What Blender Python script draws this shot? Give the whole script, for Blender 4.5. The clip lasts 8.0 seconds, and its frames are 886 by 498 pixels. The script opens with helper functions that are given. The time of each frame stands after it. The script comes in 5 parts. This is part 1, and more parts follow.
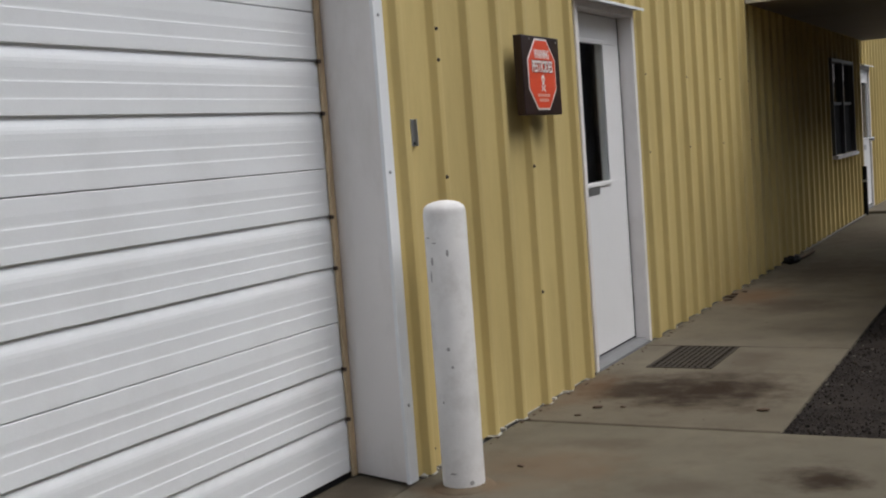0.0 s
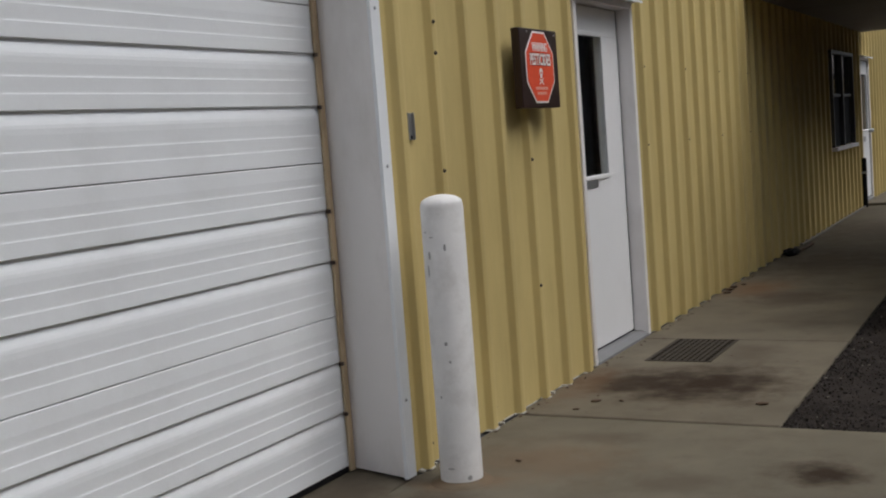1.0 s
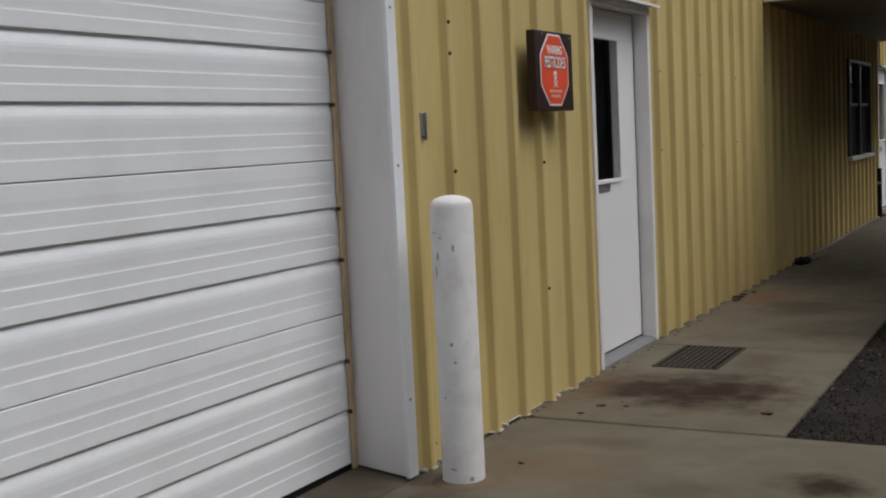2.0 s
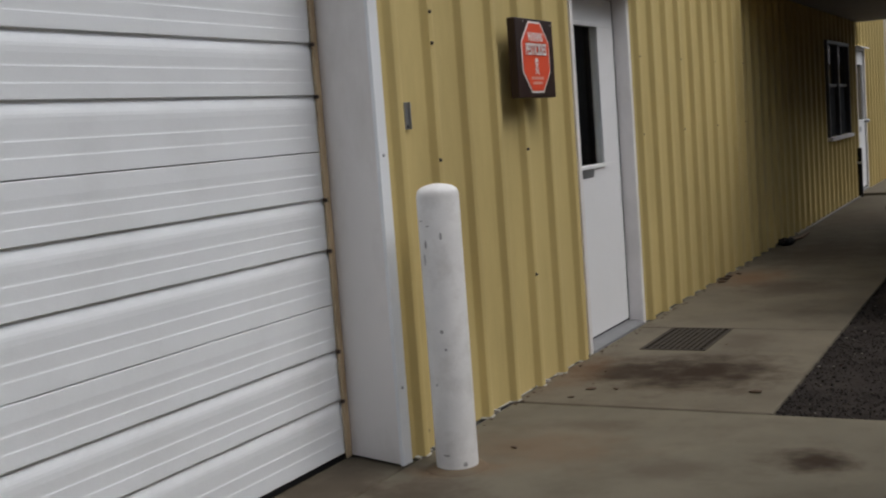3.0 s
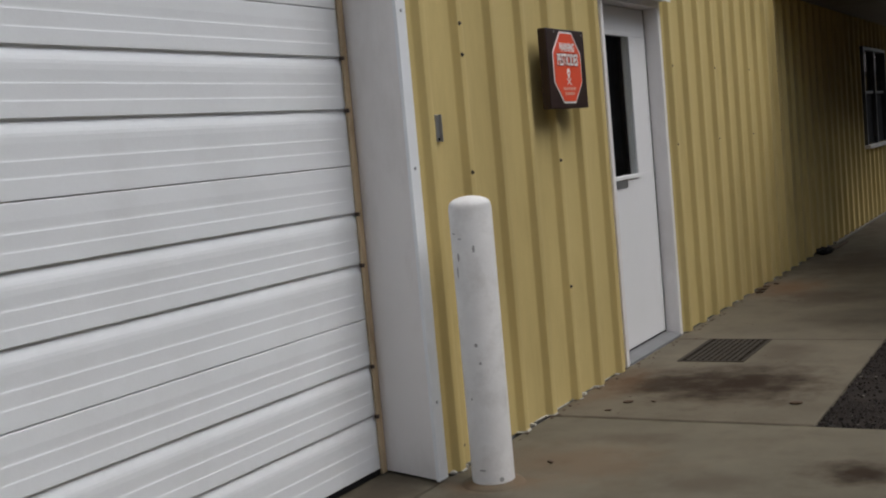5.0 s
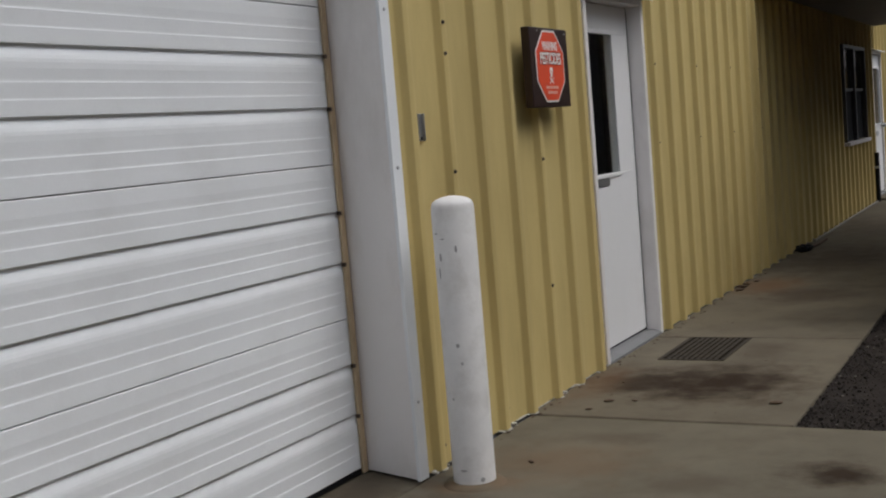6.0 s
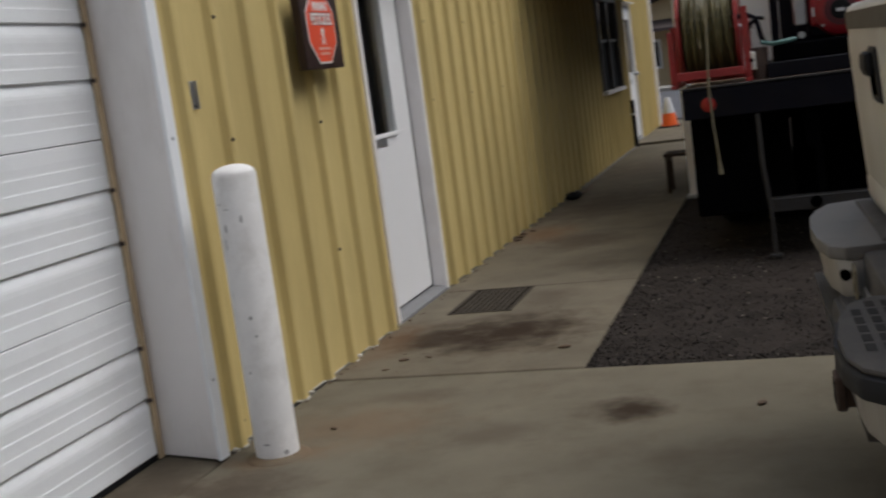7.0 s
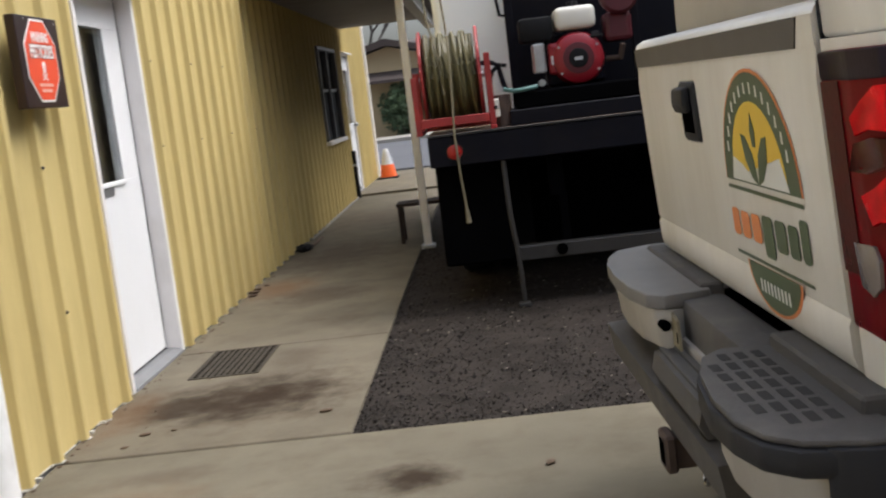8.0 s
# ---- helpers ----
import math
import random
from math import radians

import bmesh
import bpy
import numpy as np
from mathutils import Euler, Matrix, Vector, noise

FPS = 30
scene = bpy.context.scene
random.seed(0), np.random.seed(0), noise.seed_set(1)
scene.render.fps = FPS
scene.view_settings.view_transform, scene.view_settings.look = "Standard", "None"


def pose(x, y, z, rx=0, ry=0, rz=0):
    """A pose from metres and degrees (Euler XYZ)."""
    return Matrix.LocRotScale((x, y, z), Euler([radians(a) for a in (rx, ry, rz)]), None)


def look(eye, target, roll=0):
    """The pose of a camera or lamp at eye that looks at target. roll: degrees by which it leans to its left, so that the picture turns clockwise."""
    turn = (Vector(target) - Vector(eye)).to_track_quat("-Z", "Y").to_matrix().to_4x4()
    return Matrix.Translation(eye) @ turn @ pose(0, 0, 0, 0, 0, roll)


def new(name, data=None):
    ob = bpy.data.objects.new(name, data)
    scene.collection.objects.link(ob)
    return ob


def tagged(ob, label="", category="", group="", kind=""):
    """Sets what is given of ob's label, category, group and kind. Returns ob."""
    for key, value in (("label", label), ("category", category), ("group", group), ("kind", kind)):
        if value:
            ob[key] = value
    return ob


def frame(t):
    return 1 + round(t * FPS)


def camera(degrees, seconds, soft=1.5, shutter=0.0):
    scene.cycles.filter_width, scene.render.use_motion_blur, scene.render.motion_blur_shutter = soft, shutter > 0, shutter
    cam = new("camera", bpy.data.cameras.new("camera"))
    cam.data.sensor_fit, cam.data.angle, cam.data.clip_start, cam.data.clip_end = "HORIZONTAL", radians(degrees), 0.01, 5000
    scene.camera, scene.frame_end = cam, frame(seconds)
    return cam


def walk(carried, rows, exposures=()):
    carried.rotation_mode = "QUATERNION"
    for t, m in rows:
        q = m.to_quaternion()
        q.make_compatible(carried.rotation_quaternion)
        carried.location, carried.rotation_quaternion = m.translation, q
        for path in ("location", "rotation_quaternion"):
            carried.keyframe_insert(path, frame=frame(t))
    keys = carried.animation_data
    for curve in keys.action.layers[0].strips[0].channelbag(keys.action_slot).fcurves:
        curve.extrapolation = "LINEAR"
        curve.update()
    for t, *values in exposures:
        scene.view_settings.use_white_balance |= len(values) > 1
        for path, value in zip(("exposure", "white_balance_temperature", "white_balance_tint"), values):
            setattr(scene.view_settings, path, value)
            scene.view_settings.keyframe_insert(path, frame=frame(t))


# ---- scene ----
cam = camera(42.0, 8.0, soft=2.0, shutter=0.3)

PATH = [
    (0, (2.312, 0.689, 1.329), (1.374, 2.447, 1.155), -4.29),
    (0.5, (2.317, 0.682, 1.331), (1.380, 2.440, 1.155), -4.36),
    (1, (2.312, 0.709, 1.336), (1.374, 2.466, 1.148), -4.39),
    (1.5, (2.322, 0.707, 1.336), (1.380, 2.460, 1.141), -4.64),
    (1.7, (2.331, 0.715, 1.352), (1.379, 2.462, 1.154), -2.72),
    (2.8, (2.313, 0.694, 1.328), (1.347, 2.436, 1.149), -3.72),
    (3, (2.330, 0.681, 1.335), (1.397, 2.438, 1.129), -4.32),
    (3.5, (2.312, 0.690, 1.304), (1.411, 2.468, 1.140), -4.67),
    (4, (2.312, 0.686, 1.324), (1.438, 2.475, 1.146), -4.27),
    (4.5, (2.312, 0.696, 1.325), (1.398, 2.464, 1.135), -4.31),
    (4.7, (2.319, 0.705, 1.320), (1.334, 2.437, 1.145), -5.21),
    (6, (2.307, 0.724, 1.353), (1.352, 2.470, 1.161), -4.85),
    (6.5, (2.295, 0.729, 1.346), (1.459, 2.532, 1.116), -6.03),
    (7, (2.228, 0.765, 1.345), (1.627, 2.650, 1.051), -7.71),
    (7.5, (2.094, 0.868, 1.336), (1.778, 2.821, 1.046), -8.69),
    (8, (1.931, 1.124, 1.320), (1.832, 3.103, 1.052), -6.97),
]
EXPOSURES = [(t, stops, 6250, 9) for t, stops in ((0.0, -0.35), (0.5, -0.47), (1.5, -0.56), (3.5, -0.59), (4.5, -0.54), (6.0, -0.61), (6.5, -0.66), (7.0, -0.41), (7.5, 0.25), (8.0, 0.66))]
walk(cam, [(t, look(eye, target, roll)) for t, eye, target, roll in PATH], EXPOSURES)

# ---- world and light: a bright overcast day ----
world = bpy.data.worlds.new("sky")
scene.world = world
world.use_nodes = True
wn, wl = world.node_tree.nodes, world.node_tree.links
sky = wn.new("ShaderNodeTexSky")
sky.sky_type = "NISHITA"
sky.sun_disc = False
SUN_AZ, SUN_EL = radians(80), radians(60)      # azimuth from +y towards +x
sky.sun_elevation, sky.sun_rotation = SUN_EL, SUN_AZ
sky.air_density, sky.dust_density, sky.ozone_density = 1.0, 4.0, 1.0
hazy = wn.new("ShaderNodeHueSaturation")
hazy.inputs["Saturation"].default_value = 0.5
wl.new(sky.outputs[0], hazy.inputs["Color"])
# under cloud the sky is brighter overhead than at the horizon
way, up = wn.new("ShaderNodeTexCoord"), wn.new("ShaderNodeSeparateXYZ")
cloud, cover = wn.new("ShaderNodeMapRange"), wn.new("ShaderNodeVectorMath")
cover.operation = "SCALE"
cloud.inputs[3].default_value, cloud.inputs[4].default_value = 0.55, 2.0
wl.new(way.outputs["Generated"], up.inputs[0])
wl.new(up.outputs["Z"], cloud.inputs[0])
wl.new(hazy.outputs[0], cover.inputs[0])
wl.new(cloud.outputs[0], cover.inputs["Scale"])
wl.new(cover.outputs[0], wn["Background"].inputs["Color"])
wn["Background"].inputs["Strength"].default_value = 0.15
sun = new("sun", bpy.data.lights.new("sun", "SUN"))
sun.data.energy, sun.data.angle, sun.data.color = 0.75, radians(45), (1.0, 0.985, 0.97)
sun_from = Vector((math.sin(SUN_AZ) * math.cos(SUN_EL), math.cos(SUN_AZ) * math.cos(SUN_EL), math.sin(SUN_EL)))
sun.matrix_world = look(sun_from * 30, (0, 0, 0))


# ---- materials ----
def material(name, color, rough=0.6, metal=0.0, var=0.12, scale=6.0, bump=0.1, grain=120.0, dirt=None, dirt_amount=0.0, dirt_scale=2.0, spec=0.5, streak=1.0, dirt_detail=8, dirt_from=0.48, dirt_to=0.75):
    """Painted or raw surface: base colour with two scales of variation, optional dirt and fine relief."""
    m = bpy.data.materials.new(name)
    m.use_nodes = True
    n, l = m.node_tree.nodes, m.node_tree.links
    b = n["Principled BSDF"]
    b.inputs["Roughness"].default_value, b.inputs["Metallic"].default_value = rough, metal
    b.inputs["Specular IOR Level"].default_value = spec
    co = n.new("ShaderNodeNewGeometry")
    mp = n.new("ShaderNodeMapping")
    mp.inputs["Scale"].default_value = (1, 1, streak)
    l.new(co.outputs["Position"], mp.inputs[0])
    big = n.new("ShaderNodeTexNoise")
    big.inputs["Scale"].default_value, big.inputs["Detail"].default_value = scale, 6
    l.new(mp.outputs[0], big.inputs["Vector"])
    fine = n.new("ShaderNodeTexNoise")
    fine.inputs["Scale"].default_value, fine.inputs["Detail"].default_value = grain, 3
    l.new(co.outputs["Position"], fine.inputs["Vector"])
    mix = n.new("ShaderNodeMix")
    mix.data_type = "RGBA"
    mix.inputs[6].default_value = (*[c * (1 - var) for c in color], 1)
    mix.inputs[7].default_value = (*[min(1, c * (1 + var)) for c in color], 1)
    add = n.new("ShaderNodeMath")
    add.operation = "MULTIPLY_ADD"
    add.inputs[1].default_value = 0.35
    l.new(fine.outputs[0], add.inputs[0])
    sub = n.new("ShaderNodeMath")
    sub.operation = "MULTIPLY_ADD"
    sub.inputs[1].default_value, sub.inputs[2].default_value = 1.6, -0.48
    l.new(big.outputs[0], sub.inputs[0])
    l.new(sub.outputs[0], add.inputs[2])
    l.new(add.outputs[0], mix.inputs[0])
    last = mix.outputs[2]
    if dirt:
        dn = n.new("ShaderNodeTexNoise")
        dn.inputs["Scale"].default_value, dn.inputs["Detail"].default_value, dn.inputs["Roughness"].default_value = dirt_scale, dirt_detail, 0.65
        l.new(mp.outputs[0], dn.inputs["Vector"])
        ramp = n.new("ShaderNodeMapRange")
        ramp.inputs[1].default_value, ramp.inputs[2].default_value, ramp.inputs[4].default_value = dirt_from, dirt_to, dirt_amount
        l.new(dn.outputs[0], ramp.inputs[0])
        dm = n.new("ShaderNodeMix")
        dm.data_type = "RGBA"
        dm.inputs[7].default_value = (*dirt, 1)
        l.new(ramp.outputs[0], dm.inputs[0])
        l.new(last, dm.inputs[6])
        last = dm.outputs[2]
    l.new(last, b.inputs["Base Color"])
    if bump:
        bp = n.new("ShaderNodeBump")
        bp.inputs["Strength"].default_value, bp.inputs["Distance"].default_value = bump, 0.004
        l.new(fine.outputs[0], bp.inputs["Height"])
        l.new(bp.outputs[0], b.inputs["Normal"])
    rr = n.new("ShaderNodeMapRange")
    rr.inputs[3].default_value, rr.inputs[4].default_value = max(0.02, rough - 0.1), min(1, rough + 0.1)
    l.new(big.outputs[0], rr.inputs[0])
    l.new(rr.outputs[0], b.inputs["Roughness"])
    return m


def glass_material(name, tint, rough=0.03):
    m = bpy.data.materials.new(name)
    m.use_nodes = True
    b = m.node_tree.nodes["Principled BSDF"]
    b.inputs["Base Color"].default_value = (*tint, 1)
    b.inputs["Transmission Weight"].default_value, b.inputs["Roughness"].default_value, b.inputs["IOR"].default_value = 1.0, rough, 1.45
    return m


def stained_concrete(name, color, stains):
    """Weathered concrete: mottling, fine grit, and dark stains or painted shade of given place, half-size, strength and
    colour.
    """
    m = material(name, color, rough=0.9, var=0.22, scale=2.2, bump=0.5, grain=170, dirt=(0.068, 0.054, 0.036), dirt_amount=0.42, dirt_scale=3.2, spec=0.15, dirt_detail=12, dirt_from=0.47, dirt_to=0.72)
    n, l = m.node_tree.nodes, m.node_tree.links
    b = n["Principled BSDF"]
    last = b.inputs["Base Color"].links[0].from_socket
    co = n.new("ShaderNodeNewGeometry")
    edge = n.new("ShaderNodeTexNoise")
    edge.inputs["Scale"].default_value, edge.inputs["Detail"].default_value, edge.inputs["Roughness"].default_value = 5.5, 7, 0.65
    l.new(co.outputs["Position"], edge.inputs["Vector"])
    for (x, y, sx, sy, strength, stain) in stains:
        mp = n.new("ShaderNodeMapping")
        mp.vector_type = "TEXTURE"
        mp.inputs["Location"].default_value, mp.inputs["Scale"].default_value = (x, y, 0), (sx, sy, 50)
        l.new(co.outputs["Position"], mp.inputs[0])
        ln = n.new("ShaderNodeVectorMath")
        ln.operation = "LENGTH"
        l.new(mp.outputs[0], ln.inputs[0])
        wob = n.new("ShaderNodeMath")
        wob.operation = "MULTIPLY_ADD"
        wob.inputs[1].default_value = 1.5
        l.new(edge.outputs[0], wob.inputs[0])
        l.new(ln.outputs["Value"], wob.inputs[2])
        rg = n.new("ShaderNodeMapRange")
        rg.interpolation_type = "SMOOTHSTEP"
        rg.inputs[1].default_value, rg.inputs[2].default_value = 0.85, 1.75
        rg.inputs[3].default_value, rg.inputs[4].default_value = strength, 0.0
        l.new(wob.outputs[0], rg.inputs[0])
        mx = n.new("ShaderNodeMix")
        mx.data_type = "RGBA"
        mx.inputs[7].default_value = (*stain, 1)
        l.new(rg.outputs[0], mx.inputs[0])
        l.new(last, mx.inputs[6])
        last = mx.outputs[2]
    l.new(last, b.inputs["Base Color"])
    return m


GOLD = material("gold_painted_steel", (0.575, 0.457, 0.198), rough=0.6, var=0.06, scale=1.3, bump=0.03, grain=60, dirt=(0.33, 0.25, 0.10), dirt_amount=0.5, dirt_scale=2.2, streak=0.25, spec=0.12)
WHITE_STEEL = material("white_painted_steel", (0.83, 0.85, 0.87), rough=0.4, var=0.03, scale=1.5, bump=0.05, grain=80, dirt=(0.5, 0.49, 0.47), dirt_amount=0.25, dirt_scale=1.4)
WHITE_TRIM = material("white_trim", (0.82, 0.79, 0.77), rough=0.5, var=0.04, scale=2, bump=0.05, dirt=(0.42, 0.38, 0.33), dirt_amount=0.35, dirt_scale=3, streak=0.5)
WHITE_DOOR = material("white_door_paint", (0.84, 0.84, 0.84), rough=0.45, var=0.03, scale=2, bump=0.04, dirt=(0.55, 0.52, 0.48), dirt_amount=0.2)
BOLLARD_PAINT = material("bollard_paint", (0.78, 0.77, 0.755), rough=0.55, var=0.07, scale=9, bump=0.15, grain=70, dirt=(0.40, 0.37, 0.33), dirt_amount=0.45, dirt_scale=7)
WEATHERSTRIP = material("brown_weatherstrip", (0.52, 0.40, 0.25), rough=0.8, var=0.25, scale=12, dirt=(0.14, 0.09, 0.05), dirt_amount=0.6, dirt_scale=5, streak=0.4)
RUBBER = material("black_rubber", (0.010, 0.010, 0.011), rough=0.75, var=0.2, scale=14, spec=0.15)
BLACK_STEEL = material("black_painted_steel", (0.006, 0.006, 0.010), rough=0.55, var=0.25, scale=5, dirt=(0.014, 0.011, 0.011), dirt_amount=0.5, dirt_scale=4, spec=0.1)
# near-black without sheen: deep shade under the vehicles is put into the colour
SHADED_FRAME = material("shade_black_frame", (0.003, 0.003, 0.0035), rough=0.95, var=0.3, scale=5, spec=0.0)
GALV = material("galvanised_steel", (0.42, 0.43, 0.44), rough=0.4, metal=0.8, var=0.15, scale=15)
ALUMINIUM = material("window_aluminium", (0.12, 0.12, 0.125), rough=0.4, metal=0.5, var=0.1)
GREY_SILL = material("grey_threshold", (0.17, 0.17, 0.175), rough=0.6, var=0.15, scale=9, dirt=(0.14, 0.12, 0.1), dirt_amount=0.5)
DARK_WOOD = material("dark_stained_wood", (0.024, 0.009, 0.007), rough=0.45, var=0.35, scale=10, streak=0.15, bump=0.2)
SIGN_RED = material("sign_red", (0.80, 0.085, 0.03), rough=0.4, var=0.04, scale=4, bump=0.0)
SIGN_INK = material("sign_dark_outline", (0.10, 0.02, 0.02), rough=0.45, var=0.05, bump=0.0)
SIGN_WHITE = material("sign_white", (0.80, 0.77, 0.74), rough=0.4, var=0.03, scale=5, bump=0.0)
SIGN_PALE = material("sign_small_print", (0.80, 0.42, 0.34), rough=0.4, var=0.05, bump=0.0)
SCREW_MAT = material("screw_head", (0.035, 0.024, 0.016), rough=0.6)
IRON = material("cast_iron", (0.050, 0.043, 0.034), spec=0.1, rough=0.85, var=0.35, scale=20, bump=0.4, dirt=(0.06, 0.045, 0.03), dirt_amount=0.6, dirt_scale=8)
# near-black that stands for shade inside holes, recesses and behind the window
HOLE_SHADE = material("hole_shade_black", (0.0015, 0.0015, 0.0015), rough=0.95, spec=0.0)
CAULK = material("weathered_caulk", (0.52, 0.50, 0.45), rough=0.9, var=0.25, scale=14, dirt=(0.20, 0.17, 0.13), dirt_amount=0.6, dirt_scale=12)
SOFFIT = material("soffit_panel", (0.19, 0.168, 0.15), rough=0.7, var=0.1, scale=1.5, dirt=(0.10, 0.09, 0.08), dirt_amount=0.4)
CREAM = material("cream_fascia", (0.68, 0.66, 0.60), rough=0.55, var=0.05, scale=3, dirt=(0.4, 0.37, 0.3), dirt_amount=0.3)
GLASS = glass_material("clear_glass", (0.78, 0.82, 0.82))
INTERIOR = material("dim_interior", (0.16, 0.16, 0.165), rough=0.9, var=0.2, scale=2)
INNER_GREY = material("inner_grey", (0.30, 0.30, 0.31), rough=0.8, var=0.06)
CONE_ORANGE = material("cone_orange", (0.85, 0.13, 0.02), rough=0.5, var=0.08, scale=8, dirt=(0.35, 0.12, 0.06), dirt_amount=0.4)
CONE_BAND = material("cone_reflective_band", (0.55, 0.56, 0.58), rough=0.35, var=0.1)
PICKUP_PAINT = material("pickup_white_paint", (0.66, 0.635, 0.58), rough=0.32, var=0.05, scale=3, bump=0.0, dirt=(0.36, 0.31, 0.22), dirt_amount=0.4, dirt_scale=4, dirt_detail=4, dirt_from=0.4, streak=0.25)
BUMPER_TRIM = material("black_plastic_trim", (0.012, 0.012, 0.014), spec=0.3, rough=0.65, var=0.15, scale=9)
PICKUP_TRIM = material("grey_brown_trim", (0.075, 0.066, 0.058), rough=0.6, var=0.1, scale=8)
BUMPER_PAINT = material("bumper_grey_silver", (0.32, 0.30, 0.27), rough=0.4, metal=0.15, var=0.1, scale=6, dirt=(0.2, 0.17, 0.13), dirt_amount=0.55, dirt_scale=5)
WORN_BRASS = material("worn_yellow_bracket", (0.20, 0.165, 0.10), rough=0.6, var=0.3, scale=12, dirt=(0.07, 0.06, 0.045), dirt_amount=0.7, dirt_scale=9)
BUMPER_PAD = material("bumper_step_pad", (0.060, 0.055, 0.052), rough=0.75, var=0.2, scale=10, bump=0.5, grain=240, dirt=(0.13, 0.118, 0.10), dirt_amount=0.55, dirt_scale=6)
PAD_PALE = material("paler_grey_pad", (0.14, 0.133, 0.125), rough=0.6, var=0.2, scale=8, bump=0.4, grain=200, dirt=(0.09, 0.08, 0.07), dirt_amount=0.5, dirt_scale=6)
CHROME = material("worn_chrome", (0.5, 0.5, 0.5), rough=0.25, metal=0.9, var=0.1, dirt=(0.2, 0.18, 0.15), dirt_amount=0.5)
RED_LENS = material("red_lamp_lens", (0.125, 0.0010, 0.004), rough=0.3, var=0.45, scale=7, spec=0.04, bump=0.05, grain=35)
RED_BOWL = material("bright_lamp_red", (0.62, 0.003, 0.009), rough=0.25, var=0.5, scale=18, spec=0.05, bump=0.05, grain=40)
CLEAR_LENS = material("clear_lamp_lens", (0.15, 0.125, 0.115), rough=0.15, var=0.15, scale=20)
LENS_SMOKE = material("smoked_lens", (0.014, 0.008, 0.014), rough=0.3, var=0.3, scale=9, spec=0.08)
LENS_DEEP = material("deep_lens_red", (0.045, 0.0006, 0.003), rough=0.2, var=0.4, scale=9, spec=0.1)
LENS_DARK = material("dark_lens_red", (0.050, 0.005, 0.006), rough=0.3, var=0.3, scale=9, spec=0.05)
# darker than the pad: the shade in the tread grooves as colour
TREAD_SHADE = material("tread_recess_shade", (0.034, 0.032, 0.031), rough=0.85, var=0.2, scale=12, spec=0.2)
DULL_STEEL = material("dull_dark_steel", (0.022, 0.020, 0.019), rough=0.7, var=0.25, scale=9, dirt=(0.035, 0.03, 0.026), dirt_amount=0.6)
CHEST = material("tan_chest_paint", (0.36, 0.33, 0.27), rough=0.6, var=0.08, scale=3, dirt=(0.2, 0.17, 0.13), dirt_amount=0.4)
RUST = material("rusty_steel", (0.055, 0.034, 0.025), rough=0.8, var=0.4, scale=14, bump=0.4)
LOGO_GREEN = material("decal_green", (0.045, 0.075, 0.035), rough=0.45, var=0.05, bump=0)
LOGO_YELLOW = material("decal_yellow", (0.68, 0.45, 0.035), rough=0.45, var=0.05, bump=0)
LOGO_ORANGE = material("decal_orange", (0.62, 0.20, 0.06), rough=0.45, var=0.05, bump=0)
LOGO_WHITE = material("decal_white", (0.62, 0.62, 0.58), rough=0.45, var=0.05, bump=0)
REEL_RED = material("reel_red_paint", (0.30, 0.022, 0.022), rough=0.5, var=0.2, scale=9, dirt=(0.10, 0.04, 0.03), dirt_amount=0.5, dirt_scale=8)
DEEP_RED = material("deep_red_guard", (0.075, 0.006, 0.012), rough=0.5, var=0.25, scale=9)
CHIP = material("grey_scuff", (0.34, 0.33, 0.32), rough=0.7)
ENGINE_RED = material("engine_red", (0.24, 0.007, 0.016), rough=0.35, var=0.1, scale=9)
HOSE = material("olive_hose", (0.098, 0.082, 0.028), rough=0.55, var=0.25, scale=16, dirt=(0.10, 0.085, 0.04), dirt_amount=0.5, dirt_scale=9)
ROPE = material("tan_cord", (0.19, 0.165, 0.105), rough=0.9, var=0.2, scale=30)
GREEN_HOSE = material("teal_hose", (0.07, 0.16, 0.15), rough=0.5, var=0.2)
TANK = material("white_poly_tank", (0.86, 0.89, 0.91), rough=0.45, var=0.03, scale=2)
WOOD = material("weathered_boards", (0.14, 0.09, 0.06), rough=0.85, var=0.35, scale=6, streak=0.3, bump=0.4)
REFLECTOR = material("red_reflector", (0.30, 0.010, 0.006), rough=0.3, var=0.1)
ASPHALT = material("dark_gravel_bed", (0.027, 0.022, 0.019), rough=0.97, var=0.5, scale=5, bump=1.0, grain=75, dirt=(0.047, 0.040, 0.035), dirt_amount=0.7, dirt_scale=9, spec=0.1)
ROAD = material("grey_road", (0.10, 0.10, 0.105), rough=0.95, spec=0.1, var=0.12, scale=0.7, bump=0.2)
STONE = material("gravel_stone", (0.046, 0.040, 0.036), rough=0.95, spec=0.1, var=0.55, scale=11, bump=0.4)
PALE_STONE = material("pale_stone", (0.15, 0.13, 0.11), rough=0.9, var=0.5, scale=20)


def vary_by_piece(m, low, high):
    """Each loose piece of a joined mesh takes its own shade."""
    n, l = m.node_tree.nodes, m.node_tree.links
    b = n["Principled BSDF"]
    geo, rng, mul = n.new("ShaderNodeNewGeometry"), n.new("ShaderNodeMapRange"), n.new("ShaderNodeVectorMath")
    mul.operation = "SCALE"
    rng.inputs[3].default_value, rng.inputs[4].default_value = low, high
    l.new(geo.outputs["Random Per Island"], rng.inputs[0])
    l.new(b.inputs["Base Color"].links[0].from_socket, mul.inputs[0])
    l.new(rng.outputs[0], mul.inputs["Scale"])
    l.new(mul.outputs[0], b.inputs["Base Color"])


